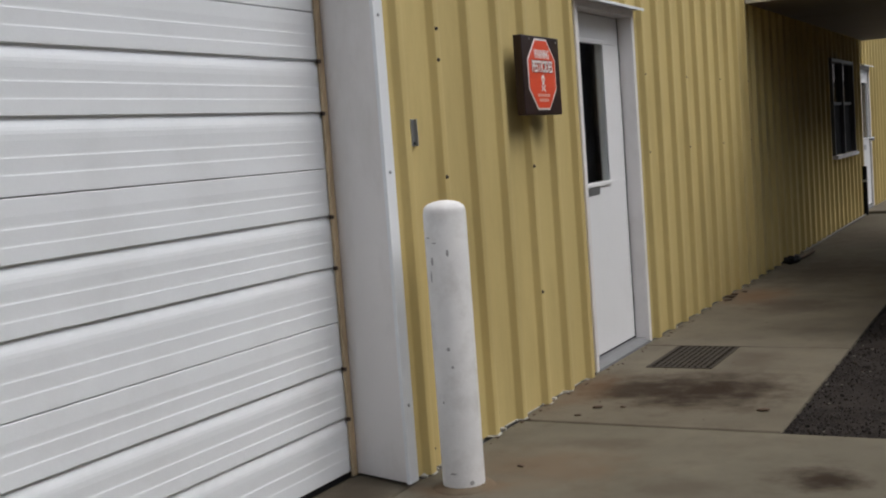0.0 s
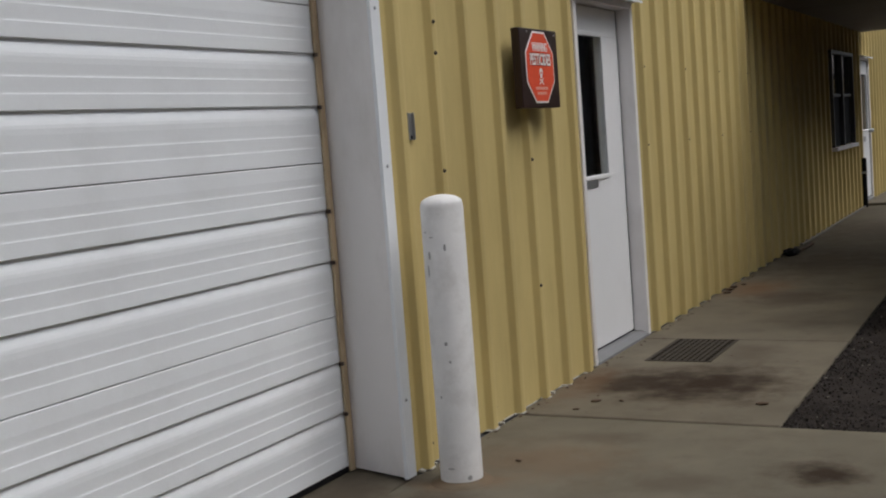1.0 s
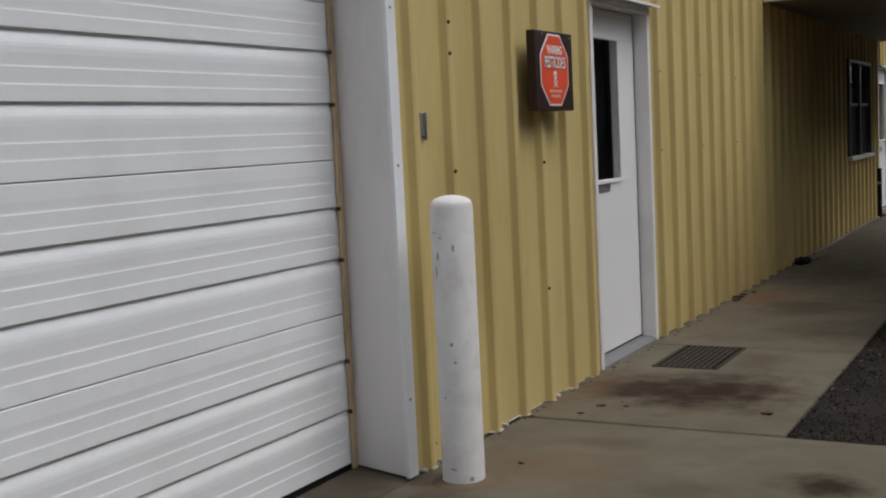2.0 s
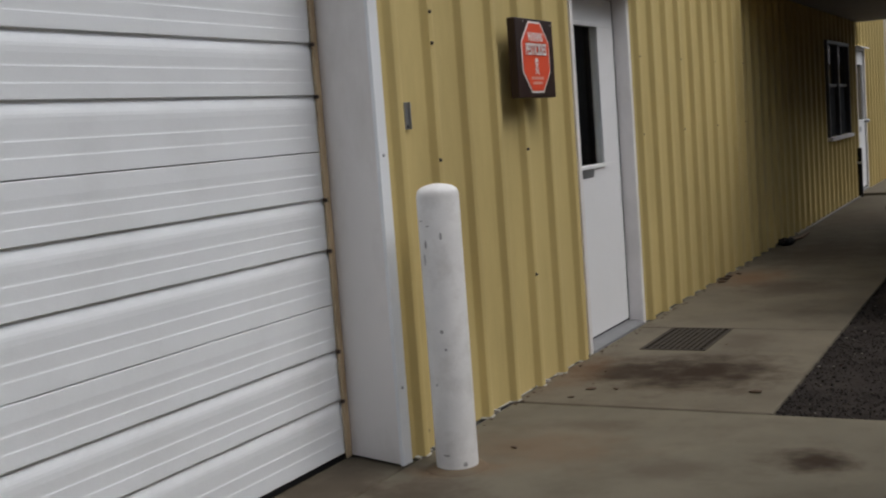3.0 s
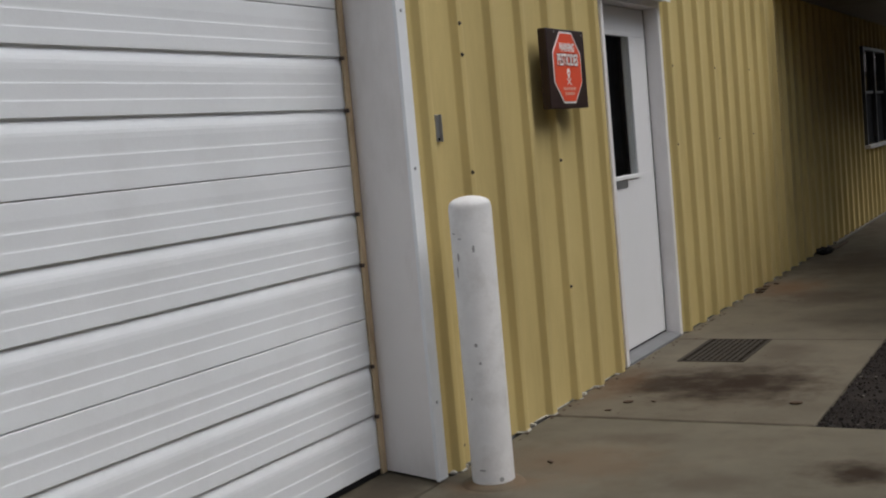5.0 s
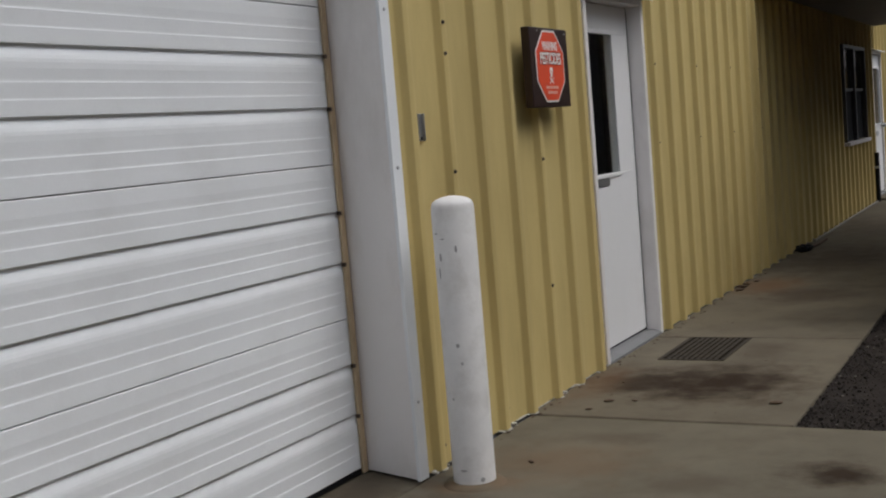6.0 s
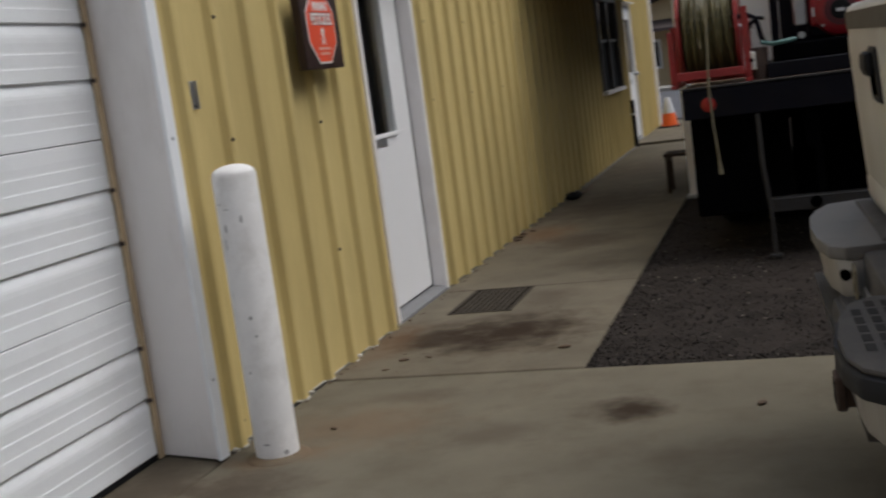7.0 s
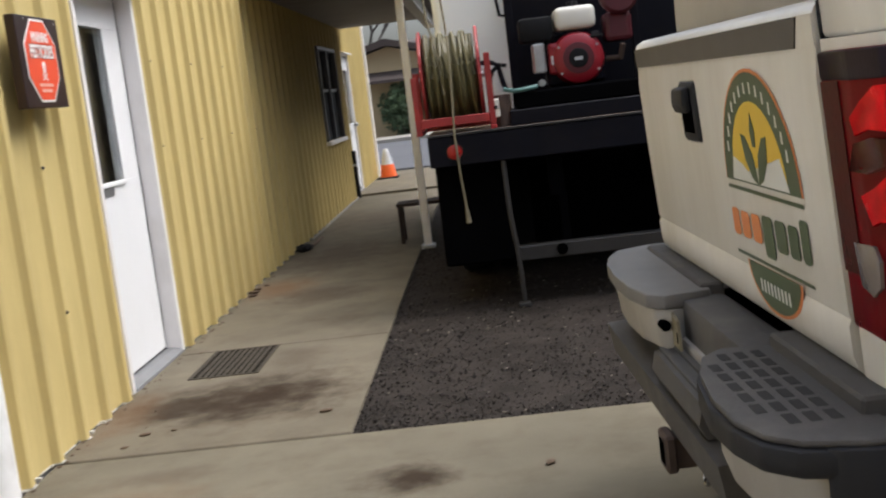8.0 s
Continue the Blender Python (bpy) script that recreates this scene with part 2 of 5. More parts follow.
vary_by_piece(STONE, 0.45, 1.45)
LEAF_LITTER = material("dry_leaf", (0.08, 0.05, 0.028), rough=0.8, var=0.3, scale=12)
STUCCO = material("tan_stucco", (0.54, 0.41, 0.24), rough=0.9, var=0.08, scale=1.0)
ROOFING = material("dark_brown_roof", (0.055, 0.04, 0.035), rough=0.9, var=0.25, scale=3)
FOLIAGE = material("shrub_leaves", (0.045, 0.075, 0.03), rough=0.7, var=0.4, scale=6)
BARK = material("bare_bark", (0.10, 0.085, 0.075), rough=0.9, var=0.3)
PAVED = material("pale_pavement", (0.26, 0.24, 0.21), rough=0.95, spec=0.1, var=0.1, scale=1)
NEUTRAL_WALL = material("sky_block_wall", (0.22, 0.20, 0.18), rough=0.9, var=0.1)
BROWN = (0.026, 0.016, 0.009)
OIL_AND_SHADE = (0.055, 0.040, 0.028)
RUSTY = (0.16, 0.085, 0.04)
WALKWAY = stained_concrete("walkway_concrete", (0.138, 0.119, 0.087), [
    (0.72, 6.42, 0.60, 0.60, 1.0, BROWN), (0.34, 6.38, 0.46, 0.40, 0.8, BROWN), (0.1, 6.3, 0.2, 0.6, 0.35, RUSTY), (0.25, 9.7, 0.40, 0.65, 0.6, RUSTY), (0.62, 9.2, 0.5, 0.55, 0.6, OIL_AND_SHADE),
    # the last, broadest patch is canopy shade painted into the concrete
    (0.78, 7.2, 0.22, 0.40, 0.4, OIL_AND_SHADE), (0.5, 11.2, 0.7, 1.5, 0.6, OIL_AND_SHADE), (0.9, 8.2, 0.28, 0.35, 0.3, OIL_AND_SHADE), (0.6, 14.2, 0.9, 1.8, 0.5, OIL_AND_SHADE)])
APRON = stained_concrete("apron_concrete", (0.142, 0.125, 0.092), [
    (1.52, 5.02, 0.25, 0.20, 0.95, BROWN), (1.05, 4.78, 0.30, 0.20, 0.4, OIL_AND_SHADE), (0.55, 5.33, 0.32, 0.14, 0.4, OIL_AND_SHADE), (0.15, 4.55, 0.18, 0.10, 0.45, RUSTY),
    (-0.15, 4.3, 0.35, 0.7, 0.7, OIL_AND_SHADE), (0.25, 4.28, 0.36, 0.26, 0.75, OIL_AND_SHADE), (0.45, 4.95, 0.55, 0.4, 0.3, RUSTY), (1.9, 4.5, 0.35, 0.25, 0.3, OIL_AND_SHADE), (0.33, 4.62, 0.14, 0.12, 0.4, RUSTY)])


# ---- mesh helpers ----
def link(name, bm, mat, smooth=False):
    me = bpy.data.meshes.new(name)
    bmesh.ops.recalc_face_normals(bm, faces=bm.faces)
    if smooth:
        for f in bm.faces:
            f.smooth = True
    bm.to_mesh(me)
    bm.free()
    me.materials.append(mat)
    if smooth:
        me.set_sharp_from_angle(angle=radians(40))
    return new(name, me)


def part(name, bm, mat, parent, label="", smooth=False):
    ob = link(name, bm, mat, smooth)
    ob.parent = parent
    ob.matrix_parent_inverse = parent.matrix_world.inverted() if parent.parent is None else (parent.matrix_world).inverted()
    if label:
        ob["label"] = label
    return ob


def thing(name, label, category, group="", kind="", at=(0, 0, 0)):
    ob = new(name)
    ob.empty_display_size = 0.1
    ob.location = at
    bpy.context.view_layer.update()
    return tagged(ob, label, category, group, kind)


def box(x0, x1, y0, y1, z0, z1, bevel=0.0, seg=1, bm=None):
    bm = bm or bmesh.new()
    r = bmesh.ops.create_cube(bm, size=1.0, matrix=Matrix.LocRotScale(((x0 + x1) / 2, (y0 + y1) / 2, (z0 + z1) / 2), None, (x1 - x0, y1 - y0, z1 - z0)))
    if bevel:
        vs = set(r["verts"])
        es = [e for e in bm.edges if e.verts[0] in vs and e.verts[1] in vs]
        bmesh.ops.bevel(bm, geom=es, offset=bevel, segments=seg, profile=0.5, affect="EDGES")
    return bm


def prism(points, axis, a, b, bm=None, bevel=0.0):
    """Closed polygon extruded along an axis: points are (u, v) in the two other axes in order x, y, z."""
    bm = bm or bmesh.new()

    def at(u, v, w):
        return {"x": (w, u, v), "y": (u, w, v), "z": (u, v, w)}[axis]
    lo = [bm.verts.new(at(u, v, a)) for u, v in points]
    hi = [bm.verts.new(at(u, v, b)) for u, v in points]
    n = len(points)
    faces = [bm.faces.new(lo[::-1]), bm.faces.new(hi)]
    for i in range(n):
        faces.append(bm.faces.new((lo[i], lo[(i + 1) % n], hi[(i + 1) % n], hi[i])))
    if bevel:
        es = {e for f in faces for e in f.edges}
        bmesh.ops.bevel(bm, geom=list(es), offset=bevel, segments=2, profile=0.5, affect="EDGES")
    return bm


def rod(p, q, r, r2=None, seg=12, bm=None):
    bm = bm or bmesh.new()
    p, q = Vector(p), Vector(q)
    m = Matrix.Translation((p + q) / 2) @ (q - p).to_track_quat("Z", "Y").to_matrix().to_4x4()
    bmesh.ops.create_cone(bm, cap_ends=True, segments=seg, radius1=r, radius2=r if r2 is None else r2, depth=(q - p).length, matrix=m)
    return bm


def lathe(profile, axis_at, axis="z", seg=24, bm=None):
    """Revolve (radius, height) pairs round an axis through axis_at."""
    bm = bm or bmesh.new()
    ax, ay, az = axis_at
    rings = []
    for r, h in profile:
        ring = []
        for i in range(seg):
            a = 2 * math.pi * i / seg
            c, s = r * math.cos(a), r * math.sin(a)
            co = {"z": (ax + c, ay + s, az + h), "y": (ax + c, ay + h, az + s), "x": (ax + h, ay + c, az + s)}[axis]
            ring.append(bm.verts.new(co))
        rings.append(ring)
    for r0, r1 in zip(rings, rings[1:]):
        for i in range(seg):
            bm.faces.new((r0[i], r0[(i + 1) % seg], r1[(i + 1) % seg], r1[i]))
    bm.faces.new(rings[0][::-1])
    bm.faces.new(rings[-1])
    return bm


def tube(points, r, seg=8, bm=None, closed=False):
    """A round tube through a line of points."""
    bm = bm or bmesh.new()
    pts = [Vector(p) for p in points]
    n = len(pts)
    rings = []
    up = Vector((0.13, 0.27, 0.95)).normalized()
    for i, p in enumerate(pts):
        a = pts[(i - 1) % n] if (closed or i) else p
        b = pts[(i + 1) % n] if (closed or i < n - 1) else p
        d = (b - a).normalized()
        side = d.cross(up)
        side = side.normalized() if side.length > 1e-4 else Vector((1, 0, 0))
        oth = side.cross(d).normalized()
        rings.append([bm.verts.new(p + r * (math.cos(2 * math.pi * k / seg) * side + math.sin(2 * math.pi * k / seg) * oth)) for k in range(seg)])
    pairs = list(zip(rings, rings[1:])) + ([(rings[-1], rings[0])] if closed else [])
    for r0, r1 in pairs:
        for k in range(seg):
            bm.faces.new((r0[k], r0[(k + 1) % seg], r1[(k + 1) % seg], r1[k]))
    if not closed:
        bm.faces.new(rings[0][::-1])
        bm.faces.new(rings[-1])
    return bm


def arc_points(cx, cz, r, a0, a1, n):
    return [(cx + r * math.cos(radians(a0 + (a1 - a0) * i / n)), cz + r * math.sin(radians(a0 + (a1 - a0) * i / n))) for i in range(n + 1)]


# ---- ground ----
def slab(name, x0, x1, y0, y1, z0, z1, mat, label, bevel=0.006):
    ob = link(name, box(x0, x1, y0, y1, z0, z1, bevel), mat)
    return tagged(ob, label, name.split("_")[-1], kind="structure")


bm = bmesh.new()
bmesh.ops.create_grid(bm, x_segments=2, y_segments=2, size=600, matrix=Matrix.Translation((0, 0, -0.16)))
tagged(link("ground", bm, ASPHALT), "dark compacted gravel ground round the building", "ground", kind="structure")
# a gently uneven gravel bed beside the walkway
bm = bmesh.new()
bmesh.ops.create_grid(bm, x_segments=90, y_segments=140, size=1.0, matrix=Matrix.LocRotScale((5.24, 11.7, 0), None, (4.0, 6.0, 1)))
for v in bm.verts:
    edge = min(1.0, (v.co.x - 1.22) / 0.35, (v.co.y - 5.66) / 0.35)
    v.co.z = -0.022 + 0.016 * max(0, edge) * (noise.noise((v.co.x * 1.7, v.co.y * 1.7, 3)) + 0.6 * noise.noise((v.co.x * 9, v.co.y * 9, 8)))
    v.co.z = min(v.co.z, -0.004)
tagged(link("gravel_bed", bm, ASPHALT, True), "dark uneven gravel bed beside the walkway", "gravel", kind="structure")
slab("concrete_walkway", 0.0, 1.242, 5.668, 7.594, -0.14, 0.0, WALKWAY, "weathered tan concrete walkway slab holding the drain grate")
slab("concrete_walkway", 0.0, 1.242, 7.601, 17.3, -0.14, 0.0, WALKWAY, "weathered tan concrete walkway along the wall with dark stains and painted canopy shade")
slab("concrete_landing", 0.0, 1.5, 17.306, 21.6, -0.14, 0.035, WALKWAY, "pale raised concrete landing at the far door")
slab("concrete_apron", 0.014, 9.0, -8.0, 5.650, -0.14, -0.002, APRON, "stained tan concrete apron in front of the garage")
slab("garage_threshold", -0.9, 0.0, 0.9, 4.7, -0.14, -0.006, APRON, "dark stained concrete threshold under the garage door")
slab("street_road", -60, 60, 23.5, 37.5, -0.159, -0.05, ROAD, "pale grey asphalt street beyond the yard")
slab("street_pavement", -60, 60, 37.506, 40.0, -0.159, 0.06, PAVED, "pale concrete pavement across the street")


# ---- corrugated building wall ----
PITCH = 0.3135
RIB0 = 4.70        # near foot of the first rib
RIB_SHAPE = [(0.0, 0.0), (0.005, 0.0015), (0.009, 0.006), (0.017, 0.031), (0.019, 0.0345), (0.022, 0.036), (0.042, 0.036)]


def sheet_profile(y0, y1):
    """Front line of the ribbed steel sheet between two places along the wall."""
    pts = []

    def depth(y):
        u = (y - RIB0) % PITCH
        u = min(u, 0.084 - u) if u < 0.084 else 0.0
        for (u0, d0), (u1, d1) in zip(RIB_SHAPE, RIB_SHAPE[1:]):
            if u <= u1:
                return d0 + (d1 - d0) * (u - u0) / (u1 - u0)
        return RIB_SHAPE[-1][1]
    ys = {y0, y1}
    k = math.floor((y0 - RIB0) / PITCH) - 1
    while RIB0 + k * PITCH < y1 + PITCH:
        base = RIB0 + k * PITCH
        for d in [u for u, _ in RIB_SHAPE] + [0.084 - u for u, _ in RIB_SHAPE[::-1]]:
            if y0 < base + d < y1:
                ys.add(base + d)
        k += 1
    for y in sorted(ys):
        pts.append((depth(y) - 0.004, y))
    return pts


def steel_sheet(y0, y1, z0, z1, wall):
    pts = sheet_profile(y0, y1)
    poly = pts + [(-0.012, y1), (-0.012, y0)]
    return part("wall_panel", prism(poly, "z", z0, z1), GOLD, wall, "", True)


WALL_TOP = 4.3
wall = thing("wall_west", "gold-painted ribbed steel building wall with fixing screws", "wall", kind="structure")
openings = [(0.95, 4.63, 0.0, 3.05), (6.745, 7.765, 0.0, 2.10), (14.95, 16.6, 0.89, 2.04), (17.5, 18.36, 0.035, 2.03)]
ends = [-7.0]
solid = []
y = -7.0
for (a, b, z0, z1) in openings:
    solid.append((y, a, 0.0, WALL_TOP))
    solid.append((a, b, z1, WALL_TOP))
    if z0 > 0.1:
        solid.append((a, b, 0.0, z0))
    y = b
solid.append((y, 20.7, 0.0, WALL_TOP))
for (a, b, z0, z1) in solid:
    depth_in = -0.17 if a > 4.7 or z0 > 2.5 else -0.36
    ca, cb = (4.702 if a == 4.63 else a), (0.878 if b == 0.95 else b)
    part("wall_core", box(depth_in, -0.0125, ca, cb, z0 - (0.1 if z0 == 0 else 0), z1), INTERIOR, wall)
    step = 3 * PITCH
    cuts = [a]
    k = math.ceil((a - RIB0 + 0.1) / step)
    while RIB0 - 0.1 + k * step < b - 0.05:
        if RIB0 - 0.1 + k * step > a + 0.05:
            cuts.append(RIB0 - 0.1 + k * step)
        k += 1
    cuts.append(b)
    for c0, c1 in zip(cuts, cuts[1:]):
        lo = z0 + 0.003 if z0 == 0 else z0
        if a == 4.63 and c0 == 4.63:
            c0 = 4.646
        steel_sheet(c0, c1, lo, z1, wall)
part("end_wall", box(-9.0, -0.18, 20.5, 20.69, -0.1, WALL_TOP), GOLD, wall)
part("end_wall", box(-9.0, -0.37, -7.0, -6.8, -0.1, WALL_TOP), GOLD, wall)
part("back_wall", box(-9.2, -9.001, -7.0, 20.7, -0.1, WALL_TOP), GOLD, wall)
roof = tagged(link("roof", box(-9.4, 0.35, -7.2, 20.9, WALL_TOP + 0.002, WALL_TOP + 0.12, 0.01), WHITE_TRIM), "pale metal roof edge of the building", "roof", kind="structure")
part("corner_trim", box(-0.05, 0.05, 20.64, 20.76, -0.1, 4.29, 0.004), WHITE_TRIM, wall, "white steel corner trim")
screw_me = None
spots_s = [(RIB0 + PITCH * k + 0.030, z, 0.0315) for k in range(1, 22, 3) for z in (0.575, 1.205, 1.70, 1.83) if (z < 1.8 or k < 3) and (z > 0.6 or k < 9)]
spots_s += [(RIB0 + PITCH * k + 0.115, 0.085, -0.004) for k in range(0, 21)]
for (y, zz, xx) in spots_s:
    if any(a - 0.03 < y < b + 0.03 and z0 - 0.05 < zz < z1 + 0.05 for a, b, z0, z1 in openings):
        continue
    if screw_me is None:
        o = part("screw", lathe([(0.009, 0.0), (0.009, 0.003), (0.0062, 0.004), (0.0055, 0.009), (0.002, 0.0095)], (0, 0, 0), "x", 8), SCREW_MAT, wall)
        screw_me = o.data
    else:
        o = new("screw", screw_me)
        o.parent = wall
    o.location = (xx, y, zz)
    if y > 7.8:
        o.scale = (0.7, 0.7, 0.7)
# scraps of pale foam closure along the foot of the sheet
bm = bmesh.new()
rnd = random.Random(4)
for k in range(0, 22):
    y = RIB0 + PITCH * k
    if 6.7 < y < 7.75:
        continue
    for _ in range(4 if k < 7 else 1):
        yy = y + rnd.uniform(-0.03, 0.14)
        w = rnd.uniform(0.006, 0.024)
        box(0.0, rnd.uniform(0.006, 0.032), yy, yy + w, 0.0, rnd.uniform(0.004, 0.012), 0.0015, 1, bm)
rnd = random.Random(8)
yb = 4.72
while yb < 6.7:
    ye = yb + rnd.uniform(0.05, 0.22)
    if not (6.70 < ye and yb < 7.80):
        line_pts = [(u + 0.004 + rnd.uniform(0, 0.005), v) for u, v in sheet_profile(yb, ye)]
        prism(line_pts + [(u - 0.006, v) for u, v in line_pts[::-1]], "z", 0.0, rnd.uniform(0.003, 0.008), bm)
    yb = ye + rnd.uniform(0.01, 0.16)
o = part("foam_closure", bm, CAULK, wall, "crumbling pale foam closure strip")
o["kind"] = "stuff"

# ---- garage opening: jambs, trim and sectional door ----
frame_g = thing("door_frame_1", "white steel jamb and trim round the garage opening", "door frame", kind="structure")
part("jamb", prism([(-0.345, 4.672), (-0.30, 4.668), (0.0, 4.580), (0.0, 4.644), (-0.02, 4.70), (-0.345, 4.70)], "z", 0.006, 3.05), WHITE_TRIM, frame_g, "wide flat white jamb panel, scuffed near the ground")
part("jamb", box(-0.30, 0.0, 0.88, 0.948, 0.012, 3.05, 0.003), WHITE_TRIM, frame_g)
part("head", box(-0.30, 0.0, 0.95, 4.63, 3.052, 3.12, 0.003), WHITE_TRIM, frame_g)
part("trim", prism([(0.001, 4.568), (0.015, 4.570), (0.018, 4.634), (0.012, 4.645), (0.001, 4.645)], "z", 0.004, 3.12), WHITE_STEEL, frame_g, "folded white steel corner trim")
part("trim", prism([(0.001, 0.965), (0.034, 0.955), (0.036, 0.875), (0.001, 0.87)], "z", 0.004, 3.12), WHITE_STEEL, frame_g)
part("stop", box(-0.3005, -0.286, 4.626, 4.662, 0.0, 3.05, 0.003), WEATHERSTRIP, frame_g, "brown weathered door stop strip")
for z in (0.32, 1.25, 1.86, 2.5):
    part("screw", lathe([(0.007, 0.0), (0.007, 0.003), (0.003, 0.006)], (0.0165, 4.600, z), "x", 8), GALV, frame_g)

garage = thing("garage_door", "closed white ribbed steel sectional garage door", "garage door", at=(-0.3, 2.8, 0))


def section_profile(z0, h):
    """Front of one door section, from its foot up: three bands with two small ledges each; the lower two roll back under the next band's sharp lower edge."""
    pts = []
    band = h / 3
    face, back = -0.302, -0.316
    for i in range(3):
        b = z0 + i * band
        if i:
            pts += [(back, b + 0.0195), (face - 0.0015, b + 0.0200), (face, b + 0.0225)]
        else:
            pts += [(face - 0.007, b + 0.0014), (face - 0.0012, b + 0.0018), (face, b + 0.004)]
        for c in ((0.071, 0.122) if i else (0.063, 0.113)):
            pts += [(face, b + c - 0.003), (face - 0.0014, b + c + 0.002), (face - 0.0014, b + c + 0.009)]
        if i < 2:
            pts += [(face, b + 0.160), (face - 0.0004, b + 0.178), (face - 0.0018, b + 0.189), (face - 0.0046, b + 0.200), (face - 0.0085, b + 0.212), (back + 0.002, b + 0.222)]
        else:
            pts += [(face, b + 0.155), (face, b + band - 0.006), (face - 0.0012, b + band - 0.0028), (face - 0.007, b + band - 0.0016)]
    return pts


SECTION = 0.630
for i in range(5):
    z0 = 0.020 + i * SECTION
    pts = section_profile(z0, SECTION)
    part("door_section", prism(pts + [(-0.345, z0 + SECTION - 0.001), (-0.345, z0 + 0.001)], "y", 0.955, 4.640), WHITE_STEEL, garage)
    for j in (1, 2):
        zz = z0 + j * SECTION / 3 + 0.014
        part("end_clip", box(-0.3015, -0.2825, 4.622, 4.6335, zz - 0.009, zz + 0.007, 0.002), RUST, garage, "small rusty end clip")
part("bottom_seal", box(-0.34, -0.303, 0.955, 4.628, -0.004, 0.019, 0.003), RUBBER, garage, "black rubber bottom seal")

# ---- bollard ----
bol = thing("bollard", "white-painted steel bollard with scuffs standing on the apron", "bollard", at=(0.222, 4.625, 0))
prof = [(0.0835, 0.0), (0.0835, 1.080), (0.081, 1.097)] + [(0.081 * math.cos(radians(a)), 1.097 + 0.034 * math.sin(radians(a))) for a in (20, 40, 60, 78)]
part("post", lathe(prof, (0.222, 4.625, -0.002), "z", 40), BOLLARD_PAINT, bol, smooth=True)
part("grout_collar", lathe([(0.125, 0.0), (0.12, 0.006), (0.10, 0.012), (0.0885, 0.016)], (0.222, 4.625, -0.002), "z", 28), APRON, bol, "rough concrete grout collar", True)
bm = bmesh.new()
rnd = random.Random(9)
for (a, z, w, h) in ((-62, 0.93, 0.010, 0.03), (-108, 0.90, 0.012, 0.035), (-115, 0.84, 0.008, 0.05), (-78, 0.56, 0.014, 0.016), (-70, 0.49, 0.010, 0.012), (-120, 0.99, 0.02, 0.006), (-98, 0.97, 0.02, 0.005), (-90, 0.07, 0.03, 0.008), (-40, 0.03, 0.02, 0.02), (-105, 0.35, 0.008, 0.012)):
    c, s = math.cos(radians(a)), math.sin(radians(a))
    r = bmesh.ops.create_icosphere(bm, subdivisions=2, radius=1.0)
    m = Matrix.Translation((0.222 + 0.0832 * c, 4.625 + 0.0832 * s, z)) @ Matrix.Rotation(radians(a), 4, "Z") @ Matrix.Diagonal((0.0012, w / 2, h / 2, 1))
    bmesh.ops.transform(bm, matrix=m, verts=r["verts"])
o = part("paint_chips", bm, CHIP, bol, "grey scuffs and chips in the paint")
o["kind"] = "stuff"
bol.location.x += 0.007

# ---- latch plate on the wall ----
lat = thing("wall_bracket", "small galvanised steel strike bracket screwed to the gold wall", "bracket", at=(0.0, 4.84, 1.4))
part("plate", box(-0.004, 0.004, 4.818, 4.852, 1.345, 1.455, 0.001), GALV, lat)
part("lip", box(0.004, 0.016, 4.846, 4.852, 1.345, 1.455, 0.001), GALV, lat)
# slot is a raised black piece, its shade put into the colour
part("slot", box(0.004, 0.007, 4.828, 4.840, 1.35, 1.362, 0.001), RUBBER, lat, "slot with its shade painted dark")

# ---- pesticide warning sign ----
sign = thing("warning_sign", "red and white octagonal warning sign on a dark stained wooden board", "sign", at=(0.03, 5.99, 1.65))
part("board", box(0.055, 0.098, 5.755, 6.225, 1.455, 1.838, 0.005, 2), DARK_WOOD, sign, "dark stained wooden backing board")
part("batten", box(0.0335, 0.0545, 5.83, 5.93, 1.475, 1.80, 0.003), DARK_WOOD, sign)
part("batten", box(0.0335, 0.0545, 6.06, 6.16, 1.475, 1.80, 0.003), DARK_WOOD, sign)


def octagon(cy, cz, r):
    return [(cy + r * math.cos(radians(22.5 + 45 * i)), cz + r * math.sin(radians(22.5 + 45 * i))) for i in range(8)]


OC = (5.985, 1.652)
R_OUT = 0.174 / math.cos(radians(22.5))
part("octagon_border", prism(octagon(*OC, R_OUT), "x", 0.0985, 0.1005), SIGN_WHITE, sign, "white sign border")
part("octagon_face", prism(octagon(*OC, R_OUT - 0.011), "x", 0.1006, 0.1020), SIGN_RED, sign, "orange-red sign face")


def lettering(text, y, z, size, mat, parent, x, squeeze=1.0, bold=0.0):
    """Raised flat letters facing +x, centred."""
    cu = bpy.data.curves.new("lettering", "FONT")
    cu.body, cu.size, cu.align_x, cu.align_y, cu.extrude = text, size, "CENTER", "CENTER", 0.0006
    cu.offset = bold
    cu.resolution_u = 3
    tmp = bpy.data.objects.new("tmp_text", cu)
    scene.collection.objects.link(tmp)
    bpy.context.view_layer.update()
    me = bpy.data.meshes.new_from_object(tmp.evaluated_get(bpy.context.evaluated_depsgraph_get()))
    bpy.data.objects.remove(tmp)
    me.name = "lettering"
    me.transform(Matrix.Translation((x, y, z)) @ Matrix(((0, 0, 1, 0), (1, 0, 0, 0), (0, 1, 0, 0), (0, 0, 0, 1))) @ Matrix.Diagonal((squeeze, 1, 1, 1)))
    me.materials.clear()
    me.materials.append(mat)
    ob = new("lettering", me)
    ob.parent = parent
    ob.matrix_parent_inverse = parent.matrix_world.inverted()
    return ob


lettering("WARNING", OC[0], 1.748, 0.058, SIGN_WHITE, sign, 0.1026, 0.66, 0.0016)
